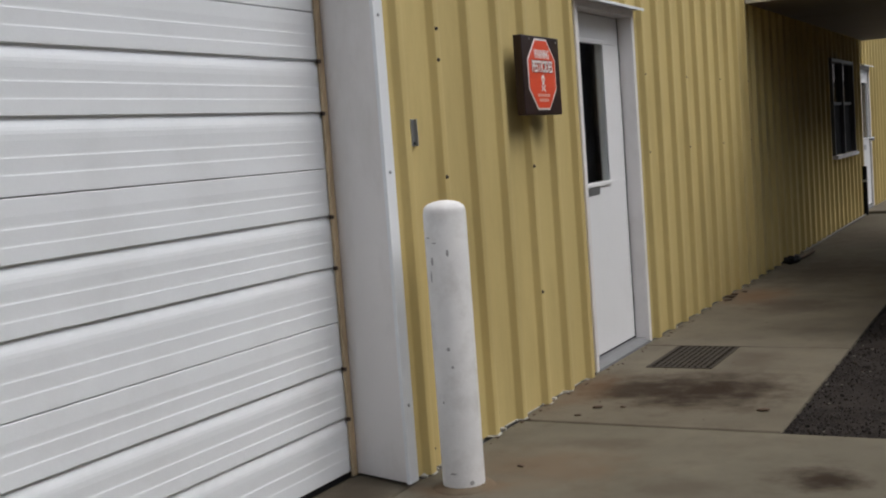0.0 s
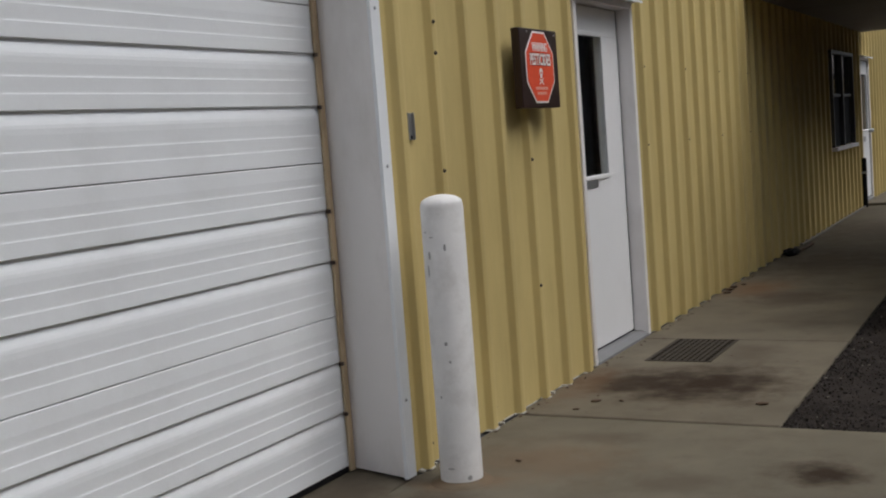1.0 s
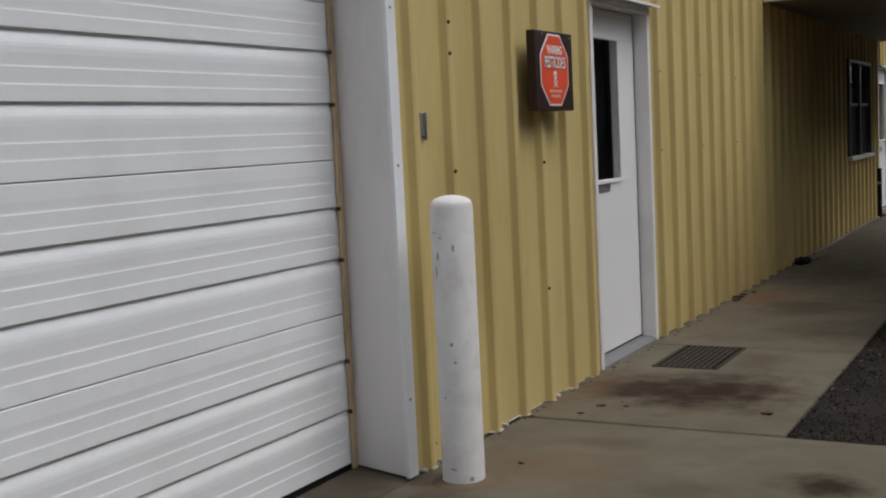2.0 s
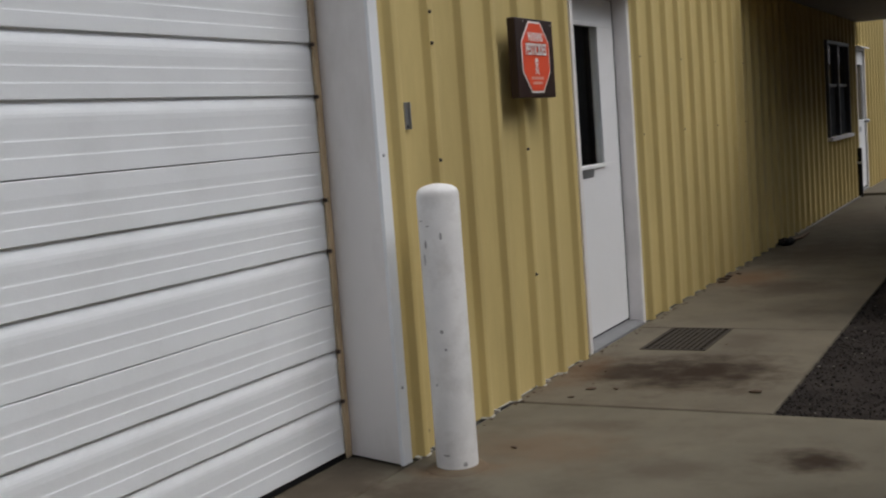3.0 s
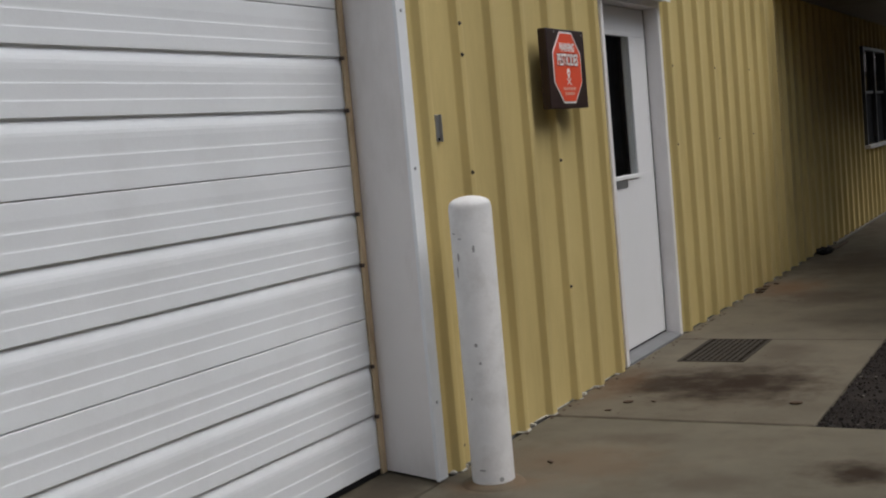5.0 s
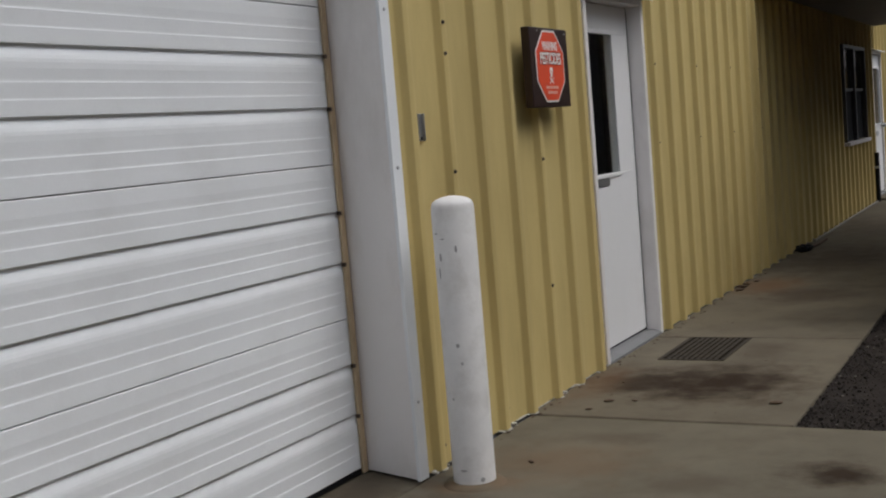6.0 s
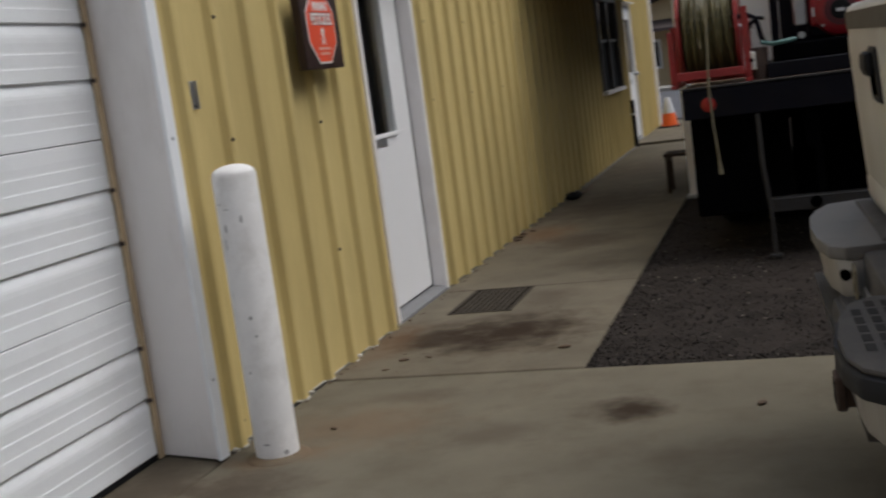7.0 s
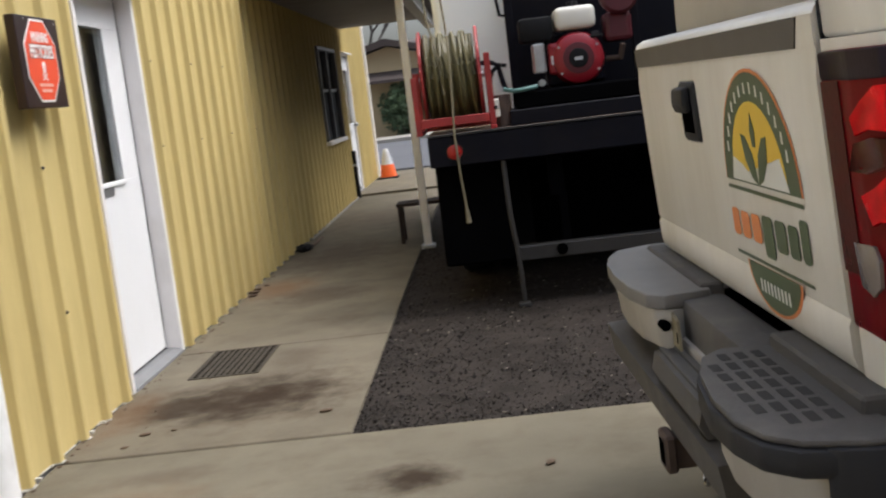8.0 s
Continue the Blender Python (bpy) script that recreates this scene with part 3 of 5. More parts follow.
lettering("PESTICIDES", OC[0], 1.687, 0.078, SIGN_INK, sign, 0.1024, 0.665, 0.0042)
lettering("PESTICIDES", OC[0], 1.687, 0.078, SIGN_WHITE, sign, 0.1036, 0.665, 0.0018)
# skull and crossed bones as a plain symbol
bm = bmesh.new()
prism(arc_points(OC[0], 1.628, 0.021, -35, 215, 14), "x", 0.1021, 0.1030, bm)
box(0.1021, 0.1030, OC[0] - 0.011, OC[0] + 0.011, 1.600, 1.6155, 0, 1, bm)
for s_ in (-1, 1):
    prism([(OC[0] - s_ * 0.028, 1.596), (OC[0] - s_ * 0.024, 1.601), (OC[0] + s_ * 0.028, 1.572), (OC[0] + s_ * 0.024, 1.567)], "x", 0.1021, 0.1030 + 0.0003 * s_, bm)
part("hazard_symbol", bm, SIGN_WHITE, sign, "white skull and crossed bones symbol")
for s_ in (-1, 1):
    part("symbol_eye", prism(arc_points(OC[0] + s_ * 0.008, 1.625, 0.005, 0, 320, 8), "x", 0.1031, 0.1034), SIGN_RED, sign)
for (zz, widths) in ((1.543, (0.030, 0.022, 0.020, 0.030, 0.028)), (1.519, (0.022, 0.034, 0.026, 0.018))):
    yy = OC[0] - (sum(widths) + 0.005 * (len(widths) - 1)) / 2
    for w in widths:
        part("text_bar", box(0.1021, 0.1028, yy, yy + w, zz, zz + 0.014), SIGN_PALE, sign)
        yy += w + 0.005
for (yy, zz) in ((5.85, 1.822), (6.19, 1.815)):
    part("nail", lathe([(0.005, 0), (0.005, 0.002), (0.002, 0.003)], (0.098, yy, zz), "x", 8), GALV, sign)
sign.location.y += 0.022


# ---- entry door ----
def entry_door(name, y0, y1, zt, zb, recess, glazed, label):
    """White steel door with half-light in a white steel frame; leaf set back in the wall."""
    fr = thing(name + "_frame", "white painted steel door frame with projecting drip cap", "door frame", kind="structure", at=(0, y0, 0))
    part("jamb", box(-0.165, 0.008, y0, y0 + 0.045, zb, zt + 0.045, 0.003), WHITE_TRIM, fr)
    part("jamb", box(-0.165, 0.008, y1 - 0.045, y1, zb, zt + 0.045, 0.003), WHITE_TRIM, fr)
    part("head", box(-0.165, 0.006, y0 + 0.0455, y1 - 0.0455, zt + 0.003, zt + 0.045, 0.003), WHITE_TRIM, fr)
    part("stop", box(-0.15, -recess - 0.046, y1 - 0.060, y1 - 0.0455, zb + 0.03, zt, 0.002), WHITE_TRIM, fr)
    part("stop", box(-0.15, -recess - 0.046, y0 + 0.0455, y0 + 0.060, zb + 0.03, zt, 0.002), WHITE_TRIM, fr)
    part("drip_cap", prism([(-0.004, zt + 0.046), (0.062, zt + 0.046), (0.064, zt + 0.036), (0.068, zt + 0.036), (0.068, zt + 0.052), (-0.004, zt + 0.070)], "y", y0 - 0.03, y1 + 0.04), WHITE_STEEL, fr, "projecting white drip cap")
    part("threshold", prism([(-0.17, zb), (0.012, zb), (0.010, zb + 0.012), (-0.04, zb + 0.028), (-0.17, zb + 0.028)], "y", y0 + 0.046, y1 - 0.046), GREY_SILL, fr, "grey sloping threshold")
    leaf = thing(name, label, "door", kind="structure", at=(-recess, y0, zb))
    a, b = y0 + 0.050, y1 - 0.058
    gy0, gy1, gz0, gz1 = glazed
    x0, x1 = -recess - 0.044, -recess
    part("leaf", box(x0, x1, a, b, zb + 0.0405, gz0, 0.002), WHITE_DOOR, leaf)
    part("leaf", box(x0, x1, a, b, gz1, zt - 0.003, 0.002), WHITE_DOOR, leaf)
    part("leaf", box(x0, x1, a, gy0, gz0, gz1), WHITE_DOOR, leaf)
    part("leaf", box(x0, x1, gy1, b, gz0, gz1), WHITE_DOOR, leaf)
    for (p0, p1, q0, q1) in ((gy0 - 0.022, gy1 + 0.022, gz0 - 0.022, gz0 + 0.004), (gy0 - 0.022, gy1 + 0.022, gz1 - 0.004, gz1 + 0.022), (gy0 - 0.022, gy0 + 0.004, gz0 + 0.0045, gz1 - 0.0045), (gy1 - 0.004, gy1 + 0.022, gz0 + 0.0045, gz1 - 0.0045)):
        part("glazing_bead", box(x1, x1 + 0.010, p0, p1, q0, q1, 0.003), WHITE_DOOR, leaf)
    part("seal", box(x0, x1 - 0.001, b + 0.0005, y1 - 0.0455, zb + 0.03, zt), RUBBER, leaf, "dark door seal")
    part("seal", box(x0, x0 + 0.032, a, b, zb + 0.0285, zb + 0.040), RUBBER, leaf)
    pane = part("pane", box(x1 - 0.007, x1 - 0.002, gy0, gy1, gz0, gz1), GLASS, leaf, "dark clear glass pane")
    pane.visible_shadow = False
    return leaf


leaf = entry_door("door_1", 6.745, 7.765, 2.052, 0.0, 0.085, (6.93, 7.40, 1.055, 1.88), "closed white steel entry door with a tall half-light pane")
part("name_plate", box(-0.085, -0.081, 7.02, 7.215, 0.985, 1.035, 0.001), GALV, leaf, "small grey plate")
for z in (0.25, 1.05, 1.83):
    part("hinge", rod((-0.088, 7.7225, z - 0.05), (-0.088, 7.7225, z + 0.05), 0.007, seg=8), GALV, leaf)
leaf2 = entry_door("door_2", 17.5, 18.36, 1.985, 0.035, 0.02, (17.63, 18.22, 1.02, 1.80), "closed white steel far door with a half-light pane")
part("name_plate", box(-0.02, -0.016, 17.75, 17.95, 0.86, 0.93, 0.001), GALV, leaf2, "small grey plate")
part("handle", lathe([(0.012, 0.0), (0.027, 0.02), (0.029, 0.06), (0.02, 0.075)], (-0.02, 18.26, 1.0), "x", 12), GALV, leaf2, "round steel knob", True)

# dim room behind the entry door
room = thing("interior_room", "plain dim room behind the glazed door", "room", kind="structure")
part("room_wall", box(-3.0, -2.9, 5.2, 9.6, 0.0, 2.6), INTERIOR, room)
part("room_wall", box(-2.9, -0.175, 5.2, 5.3, 0.0, 2.6), INTERIOR, room)
part("room_wall", box(-2.9, -0.175, 9.5, 9.6, 0.0, 2.6), INTERIOR, room)
part("room_floor", box(-3.0, -0.175, 5.2, 9.6, -0.1, -0.002), INTERIOR, room)
part("room_ceiling", box(-3.0, -0.175, 5.2, 9.6, 2.6, 2.7), INTERIOR, room)
# plain grey panel that fills the far part of the pane
part("blind", box(-0.30, -0.29, 7.32, 7.72, 0.9, 2.05), INNER_GREY, room, "grey upright panel behind the pane")

# ---- window under the canopy ----
win = thing("window_1", "aluminium-framed two-pane window with dark lower panes", "window", kind="structure", at=(0, 15.8, 1.4))
WY0, WY1, WZ0, WZ1, WM = 14.95, 16.6, 0.89, 2.04, 15.78
part("window_frame", box(-0.06, 0.045, WY0, WY0 + 0.045, WZ0, WZ1, 0.003), ALUMINIUM, win)
part("window_frame", box(-0.06, 0.045, WY1 - 0.045, WY1, WZ0, WZ1, 0.003), ALUMINIUM, win)
part("window_frame", box(-0.06, 0.045, WY0 + 0.0455, WY1 - 0.0455, WZ1 - 0.04, WZ1, 0.003), ALUMINIUM, win)
part("window_sill", box(-0.06, 0.075, WY0 - 0.01, WY1 + 0.01, WZ0 - 0.045, WZ0 - 0.001, 0.004), WHITE_TRIM, win, "pale window sill")
part("mullion", box(-0.045, 0.035, WM - 0.03, WM + 0.03, WZ0, WZ1 - 0.0405, 0.003), ALUMINIUM, win)
for (a, b) in ((WY0 + 0.046, WM - 0.031), (WM + 0.031, WY1 - 0.046)):
    part("meeting_rail", box(-0.03, 0.012, a, b, 1.49, 1.525, 0.003), ALUMINIUM, win)
    p = part("pane", box(-0.018, -0.012, a, b, 1.526, WZ1 - 0.041), GLASS, win)
    p.visible_shadow = False
    part("insect_screen", box(-0.018, -0.012, a, b, WZ0, 1.489), RUBBER, win, "dark insect screen")
# black box added behind the panes so the window looks unlit inside
part("dark_room", box(-0.9, -0.6, 14.6, 16.9, 0.7, 2.3), HOLE_SHADE, win)

# ---- canopy over the walkway ----
can = thing("canopy", "flat canopy with cream fascia and grey soffit over the walkway", "canopy", kind="structure", at=(0.6, 14.5, 2.4))
CY0, CY1, CX1 = 10.76, 17.55, 1.45
part("soffit", box(0.03, CX1, CY0, CY1, 2.36, 2.40), SOFFIT, can, "grey-brown soffit")
part("roof_deck", box(0.03, CX1, CY0, CY1, 2.402, 2.58), SOFFIT, can)
part("fascia", box(0.03, CX1 + 0.03, CY0 - 0.03, CY0 - 0.001, 2.355, 2.60, 0.004), CREAM, can, "cream fascia board")
part("fascia", box(CX1 + 0.001, CX1 + 0.03, CY0, CY1, 2.355, 2.60, 0.004), CREAM, can)
part("beam", box(1.245, 1.365, CY0 + 0.002, CY1, 2.22, 2.358, 0.004), CREAM, can, "cream beam")
part("post", box(1.272, 1.338, 11.18, 11.25, -0.01, 2.219, 0.006), WHITE_TRIM, can, "white square post")
part("base_plate", box(1.245, 1.365, 11.15, 11.28, -0.03, 0.012, 0.003), GALV, can)

# ---- drain grate in the walkway ----
gr = thing("drain_grate", "dark cast iron drain grate set in the concrete walkway", "drain grate", at=(0.42, 7.255, 0))
GX0, GX1, GY0, GY1 = 0.233, 0.612, 6.928, 7.588
# flat black sheet stands for the shade below the bars
part("pit", box(GX0 + 0.001, GX1 - 0.001, GY0 + 0.001, GY1 - 0.001, 0.0012, 0.0022), HOLE_SHADE, gr, "black sheet for the shade in the drain pit")
for (a, b, c, d) in ((GX0, GX1, GY0, GY0 + 0.022), (GX0, GX1, GY1 - 0.022, GY1), (GX0, GX0 + 0.022, GY0 + 0.0225, GY1 - 0.0225), (GX1 - 0.022, GX1, GY0 + 0.0225, GY1 - 0.0225)):
    part("rim", box(a, b, c, d, 0.001, 0.005, 0.001), IRON, gr)
nx, ny = 10, 13
for i in range(1, nx):
    x = GX0 + 0.022 + (GX1 - GX0 - 0.044) * i / nx
    part("bar", box(x - 0.010, x + 0.010, GY0 + 0.0225, GY1 - 0.0225, 0.0023, 0.0047, 0.0005), IRON, gr)
for j in range(1, ny):
    y = GY0 + 0.022 + (GY1 - GY0 - 0.044) * j / ny
    part("bar", box(GX0 + 0.0225, GX1 - 0.0225, y - 0.008, y + 0.008, 0.0023, 0.0042, 0.0005), IRON, gr)


# ---- pickup truck, backed up towards the wall ----
def pickup():
    t = thing("pickup_truck", "dusty white pickup truck with a decal on its closed tailgate", "pickup truck", at=(2.33, 3.41, 0))
    X = 2.33
    Y0, Y1 = 2.575, 4.285          # tailgate edges
    ZB, ZT = 0.83, 1.395
    # tailgate: section with a crowned top, dark trim recess, body and lower roll
    prof = [(X + 0.07, ZB), (X + 0.014, ZB), (X + 0.003, ZB + 0.010), (X - 0.004, ZB + 0.03), (X - 0.0045, ZB + 0.078), (X + 0.001, ZB + 0.088), (X - 0.0022, ZB + 0.098), (X - 0.003, 1.10), (X - 0.0026, 1.28), (X + 0.003, 1.328), (X + 0.016, 1.332), (X + 0.016, 1.370),
            (X + 0.004, 1.374), (X + 0.010, ZT - 0.010), (X + 0.03, ZT), (X + 0.07, ZT)]
    tg = part("tailgate", prism(prof, "y", Y0, Y1), PICKUP_PAINT, t, "dusty white steel tailgate", True)
    part("edge_gap", box(X + 0.012, X + 0.06, Y1 + 0.0005, Y1 + 0.010, ZB, ZT - 0.004), RUBBER, tg, "dark shut line")
    part("edge_gap", box(X + 0.012, X + 0.06, Y0 - 0.010, Y0 - 0.0005, ZB, ZT - 0.004), RUBBER, tg, "dark shut line")
    part("trim_strip", prism([(Y0 + 0.105, 1.3262), (Y1 - 0.006, 1.3262), (Y1 - 0.006, 1.3728), (Y0 + 0.078, 1.3728)], "x", X - 0.0015, X + 0.0165), PICKUP_TRIM, tg, "dark grey-brown trim strip")
    part("trim_end", prism([(Y0, 1.3262), (Y0 + 0.103, 1.3262), (Y0 + 0.076, 1.3735), (Y0, 1.3735)], "x", X + 0.001, X + 0.0165), PICKUP_PAINT, tg)
    # handle in its bezel
    hb = part("handle_bezel", box(X - 0.012, X + 0.012, 3.500, 3.680, 1.150, 1.285, 0.016, 3), BUMPER_TRIM, tg, "dark plastic handle bezel", True)
    # recess is a flat black piece, its shade painted
    part("recess", box(X - 0.0135, X - 0.0122, 3.530, 3.650, 1.172, 1.235, 0.0004), HOLE_SHADE, hb, "recess with its shade painted black")
    part("handle", prism([(X - 0.0125, 1.275), (X - 0.032, 1.270), (X - 0.037, 1.235), (X - 0.028, 1.215), (X - 0.0125, 1.222)], "y", 3.530, 3.655, bevel=0.006), BUMPER_TRIM, hb, "black pull handle", True)
    # decal, drawn as plain shapes on the panel
    d = X - 0.0046
    cy, cz = 3.015, 1.090
    kx, kz = 0.84, 0.96          # the drawing's width and height

    def decal(name, pts, mat, lift, label=""):
        part(name, prism([(cy + (u - cy) * kx, cz + (v - cz) * (kz if v > cz else 1.0)) for u, v in pts], "x", d - lift - 0.0006, d - lift), mat, tg, label)

    def half(r, zc, up=True, sx=1.0, n=22):
        return [(cy + sx * r * math.cos(math.pi * i / n), zc + (1 if up else -1) * r * (0.66 if up else 0.36) * math.sin(math.pi * i / n)) for i in range(n + 1)]
    decal("decal_shape", half(0.336, cz), LOGO_ORANGE, 0.000, "round green, yellow and orange decal")
    decal("decal_shape", half(0.326, cz), LOGO_GREEN, 0.0008)
    decal("decal_shape", half(0.236, cz + 0.005), LOGO_YELLOW, 0.0016)
    decal("decal_shape", [(cy - 0.25, cz + 0.004), (cy - 0.20, cz + 0.062), (cy - 0.05, cz + 0.034), (cy + 0.03, cz + 0.004), (cy + 0.13, cz + 0.036), (cy + 0.22, cz + 0.050), (cy + 0.25, cz + 0.004)], LOGO_WHITE, 0.0024)
    for s in (-1, 1):
        decal("decal_leaf", [(cy, cz + 0.002), (cy + s * 0.050, cz + 0.014), (cy + s * 0.098, cz + 0.050), (cy + s * 0.116, cz + 0.098), (cy + s * 0.075, cz + 0.094), (cy + s * 0.024, cz + 0.060)], LOGO_GREEN, 0.0030)
    decal("decal_leaf", [(cy - 0.014, cz + 0.075), (cy - 0.022, cz + 0.105), (cy, cz + 0.140), (cy + 0.022, cz + 0.105), (cy + 0.014, cz + 0.075)], LOGO_GREEN, 0.0030)
    for i in range(14):
        a = math.pi * (0.12 + 0.76 * i / 13)
        u, v = cy + 0.282 * math.cos(a), cz + 0.282 * 0.66 * math.sin(a)
        decal("decal_bar", [(u - 0.006, v - 0.011), (u + 0.007, v - 0.010), (u + 0.006, v + 0.011), (u - 0.005, v + 0.010)], LOGO_WHITE, 0.0016)
    decal("decal_bar", [(cy - 0.33, cz - 0.018), (cy + 0.33, cz - 0.018), (cy + 0.33, cz - 0.011), (cy - 0.33, cz - 0.011)], LOGO_GREEN, 0.0)
    # two words as plain upright bars: three orange, four dark green
    u = cy + 0.335
    for (w, lo, hi, mat) in ((0.070, 0.978, 1.032, LOGO_ORANGE), (0.080, 0.978, 1.030, LOGO_ORANGE), (0.080, 0.978, 1.032, LOGO_ORANGE),
                             (0.088, 0.958, 1.036, LOGO_GREEN), (0.086, 0.978, 1.036, LOGO_GREEN), (0.074, 0.978, 1.036, LOGO_GREEN), (0.058, 0.978, 1.052, LOGO_GREEN)):
        decal("decal_bar", [(u - w, lo + 0.006), (u - w + 0.012, lo), (u - 0.012, lo), (u, lo + 0.006), (u, hi - 0.006), (u - 0.012, hi), (u - w + 0.012, hi), (u - w, hi - 0.006)], mat, 0.0)
        u -= w + 0.022
    decal("decal_bar", [(cy - 0.33, 0.940), (cy + 0.33, 0.940), (cy + 0.33, 0.946), (cy - 0.33, 0.946)], LOGO_GREEN, 0.0)
    decal("decal_shape", half(0.235, 0.935, False, 1.0), LOGO_ORANGE, 0.0000)
    decal("decal_shape", half(0.218, 0.935, False, 1.0), LOGO_GREEN, 0.0008)
    for i in range(9):
        u = cy + 0.12 - i * 0.030
        decal("decal_bar", [(u - 0.007, 0.884), (u + 0.007, 0.884), (u + 0.006, 0.908), (u - 0.006, 0.908)], LOGO_WHITE, 0.0016)
    # bed sides with rounded rear corners; lamps let into them
    for (a, b, s) in ((Y0 - 0.011, 2.235, 1), (Y1 + 0.011, 4.585, -1)):
        w = b - a
        corner = [(X + 0.008, a), (X + 0.010, a + w * 0.45), (X + 0.025, a + w * 0.72), (X + 0.055, a + w * 0.90), (X + 0.11, b), (X + 0.30, b - s * 0.012), (X + 2.15, b - s * 0.012), (X + 2.15, a), (X + 0.10, a)]
        if s < 0:
            corner = [(u + 0.055, v) if i < 5 else (u, v) for i, (u, v) in enumerate(corner)]
        part("bed_side", prism(corner, "z", 0.72, 1.335), PICKUP_PAINT, t, "white bed side panel", True)
        part("bed_rail", prism([(u + 0.006 if i < 5 else u, v + s * 0.007 if v == a else v) for i, (u, v) in enumerate(corner)], "z", 1.336, 1.400, bevel=0.009), PICKUP_PAINT, t, "white rounded bed rail", True)
        lens = [(X - 0.006, a + w * 0.06), (X - 0.003, a + w * 0.45), (X + 0.012, a + w * 0.74), (X + 0.046, a + w * 0.93), (X + 0.10, b - w * 0.01 + s * -0.006), (X + 0.21, b - s * 0.008), (X + 0.21, b + s * 0.03), (X + 0.04, a + w * 0.12)]
        if s < 0:
            lens = [(u + 0.075, v) for u, v in lens]
        lamp = part("tail_lamp", prism(lens, "z", 0.915, 1.318, bevel=0.007), RED_LENS, t, "red plastic tail lamp", True)
        front = [(u - 0.0015, v) for u, v in lens[:5]] + [(X + 0.05 + (0.075 if s < 0 else 0), a + w * 0.2)]
        part("lamp_cap", prism(front, "z", 1.276, 1.317, bevel=0.004), LENS_SMOKE, lamp, "dark smoked lamp top", True)
        part("inner_strip", prism([(u - 0.0012, v) for u, v in (lens[0], (lens[0][0] + 0.001, a + w * 0.30))] + [(X + 0.03, a + w * 0.2)], "z", 1.0, 1.275), LENS_DARK, lamp, "dark red lens strip")

        def facet(name, pts, lift, mat, label):
            """A moulded zone of the lens: an angular outline along and up the lamp, with a softened edge."""
            fb = prism([(a + w * u, v) for u, v in pts], "x", lens[0][0] - lift, lens[2][0] + 0.01, bevel=0.0012)
            for q in fb.verts:
                k = (q.co.y - a) / w
                q.co.x += 0.004 * k + 0.020 * max(0.0, k - 0.45) ** 1.5 * 2
            part(name, fb, mat, lamp, label, True)
        facet("lens_facet", [(0.40, 1.225), (0.44, 1.200), (0.60, 1.212), (0.95, 1.205), (0.95, 1.270), (0.70, 1.268), (0.55, 1.248)], 0.0022, RED_BOWL, "bright red reflector zone")
        facet("lens_facet", [(0.42, 1.118), (0.52, 1.078), (0.60, 1.088), (0.95, 1.092), (0.95, 1.130), (0.72, 1.150), (0.60, 1.132)], 0.0022, RED_BOWL, "bright red reflector zone")
        facet("lens_facet", [(0.30, 1.150), (0.52, 1.150), (0.95, 1.170), (0.95, 1.196), (0.62, 1.200), (0.40, 1.190)], 0.0014, LENS_DEEP, "deep red lens zone")
        facet("reverse_lens", [(0.24, 1.048), (0.28, 0.985), (0.42, 0.975), (0.52, 0.992), (0.54, 1.030), (0.50, 1.050)], 0.0026, CLEAR_LENS, "clear reversing lens")
    part("bed_floor", box(X + 0.08, X + 2.1, 2.62, 4.2, 0.86, 0.90), SHADED_FRAME, t)
    part("bed_front", box(X + 2.05, X + 2.14, 2.56, 4.26, 0.9, 1.40), PICKUP_PAINT, t)
    # cab: lower body and glasshouse
    cab = [(X + 2.18, 0.62), (X + 2.18, 1.42), (X + 2.30, 1.97), (X + 2.45, 2.02), (X + 3.5, 2.02), (X + 3.72, 1.95), (X + 4.35, 1.42), (X + 5.55, 1.30), (X + 5.72, 1.05), (X + 5.72, 0.62)]
    part("cab_body", prism(cab, "y", 2.30, 4.52, bevel=0.03), PICKUP_PAINT, t, "white cab and bonnet", True)
    part("rear_window", prism([(X + 2.17, 1.45), (X + 2.16, 1.46), (X + 2.272, 1.90), (X + 2.29, 1.90)], "y", 2.55, 4.27), RUBBER, t, "dark rear window")
    part("side_window", prism([(X + 2.5, 1.46), (X + 2.55, 1.90), (X + 3.55, 1.90), (X + 4.1, 1.46)], "y", 2.292, 2.30), RUBBER, t, "dark side window")
    # wheels
    for wx in (X + 1.05, X + 4.75):
        for wy in (2.30, 4.25):
            w = part("wheel", lathe([(0.20, 0.0), (0.36, 0.01), (0.395, 0.05), (0.395, 0.20), (0.36, 0.24), (0.20, 0.25)], (wx, wy, 0.392), "y", 28), RUBBER, t, "black tyre on a steel rim", True)
            part("rim", lathe([(0.05, -0.012), (0.19, -0.006), (0.205, 0.002), (0.205, 0.248), (0.05, 0.26)], (wx, wy, 0.392), "y", 20), CHROME, w, "", True)
    part("chassis", box(X + 0.12, X + 5.4, 2.75, 4.05, 0.45, 0.66), SHADED_FRAME, t)
    # rear bumper: two raised end pads with a lower step between them
    bp = part("bumper", box(X - 0.07, X + 0.10, 2.42, 4.42, 0.60, 0.69, 0.02, 2), BUMPER_PAINT, t, "dirty grey-silver step bumper", True)

    def near_pad(g=0.0):
        return [(X + 0.02, 2.985), (X - 0.090 - g, 3.005 + g), (X - 0.140 - g, 2.955), (X - 0.172 - g, 2.82), (X - 0.190 - g, 2.64), (X - 0.188 - g, 2.50), (X - 0.165 - g, 2.41 - g), (X - 0.12 - g, 2.355 - g), (X - 0.04, 2.325 - g), (X + 0.14, 2.31 - g), (X + 0.14, 2.40), (X + 0.02, 2.42)]

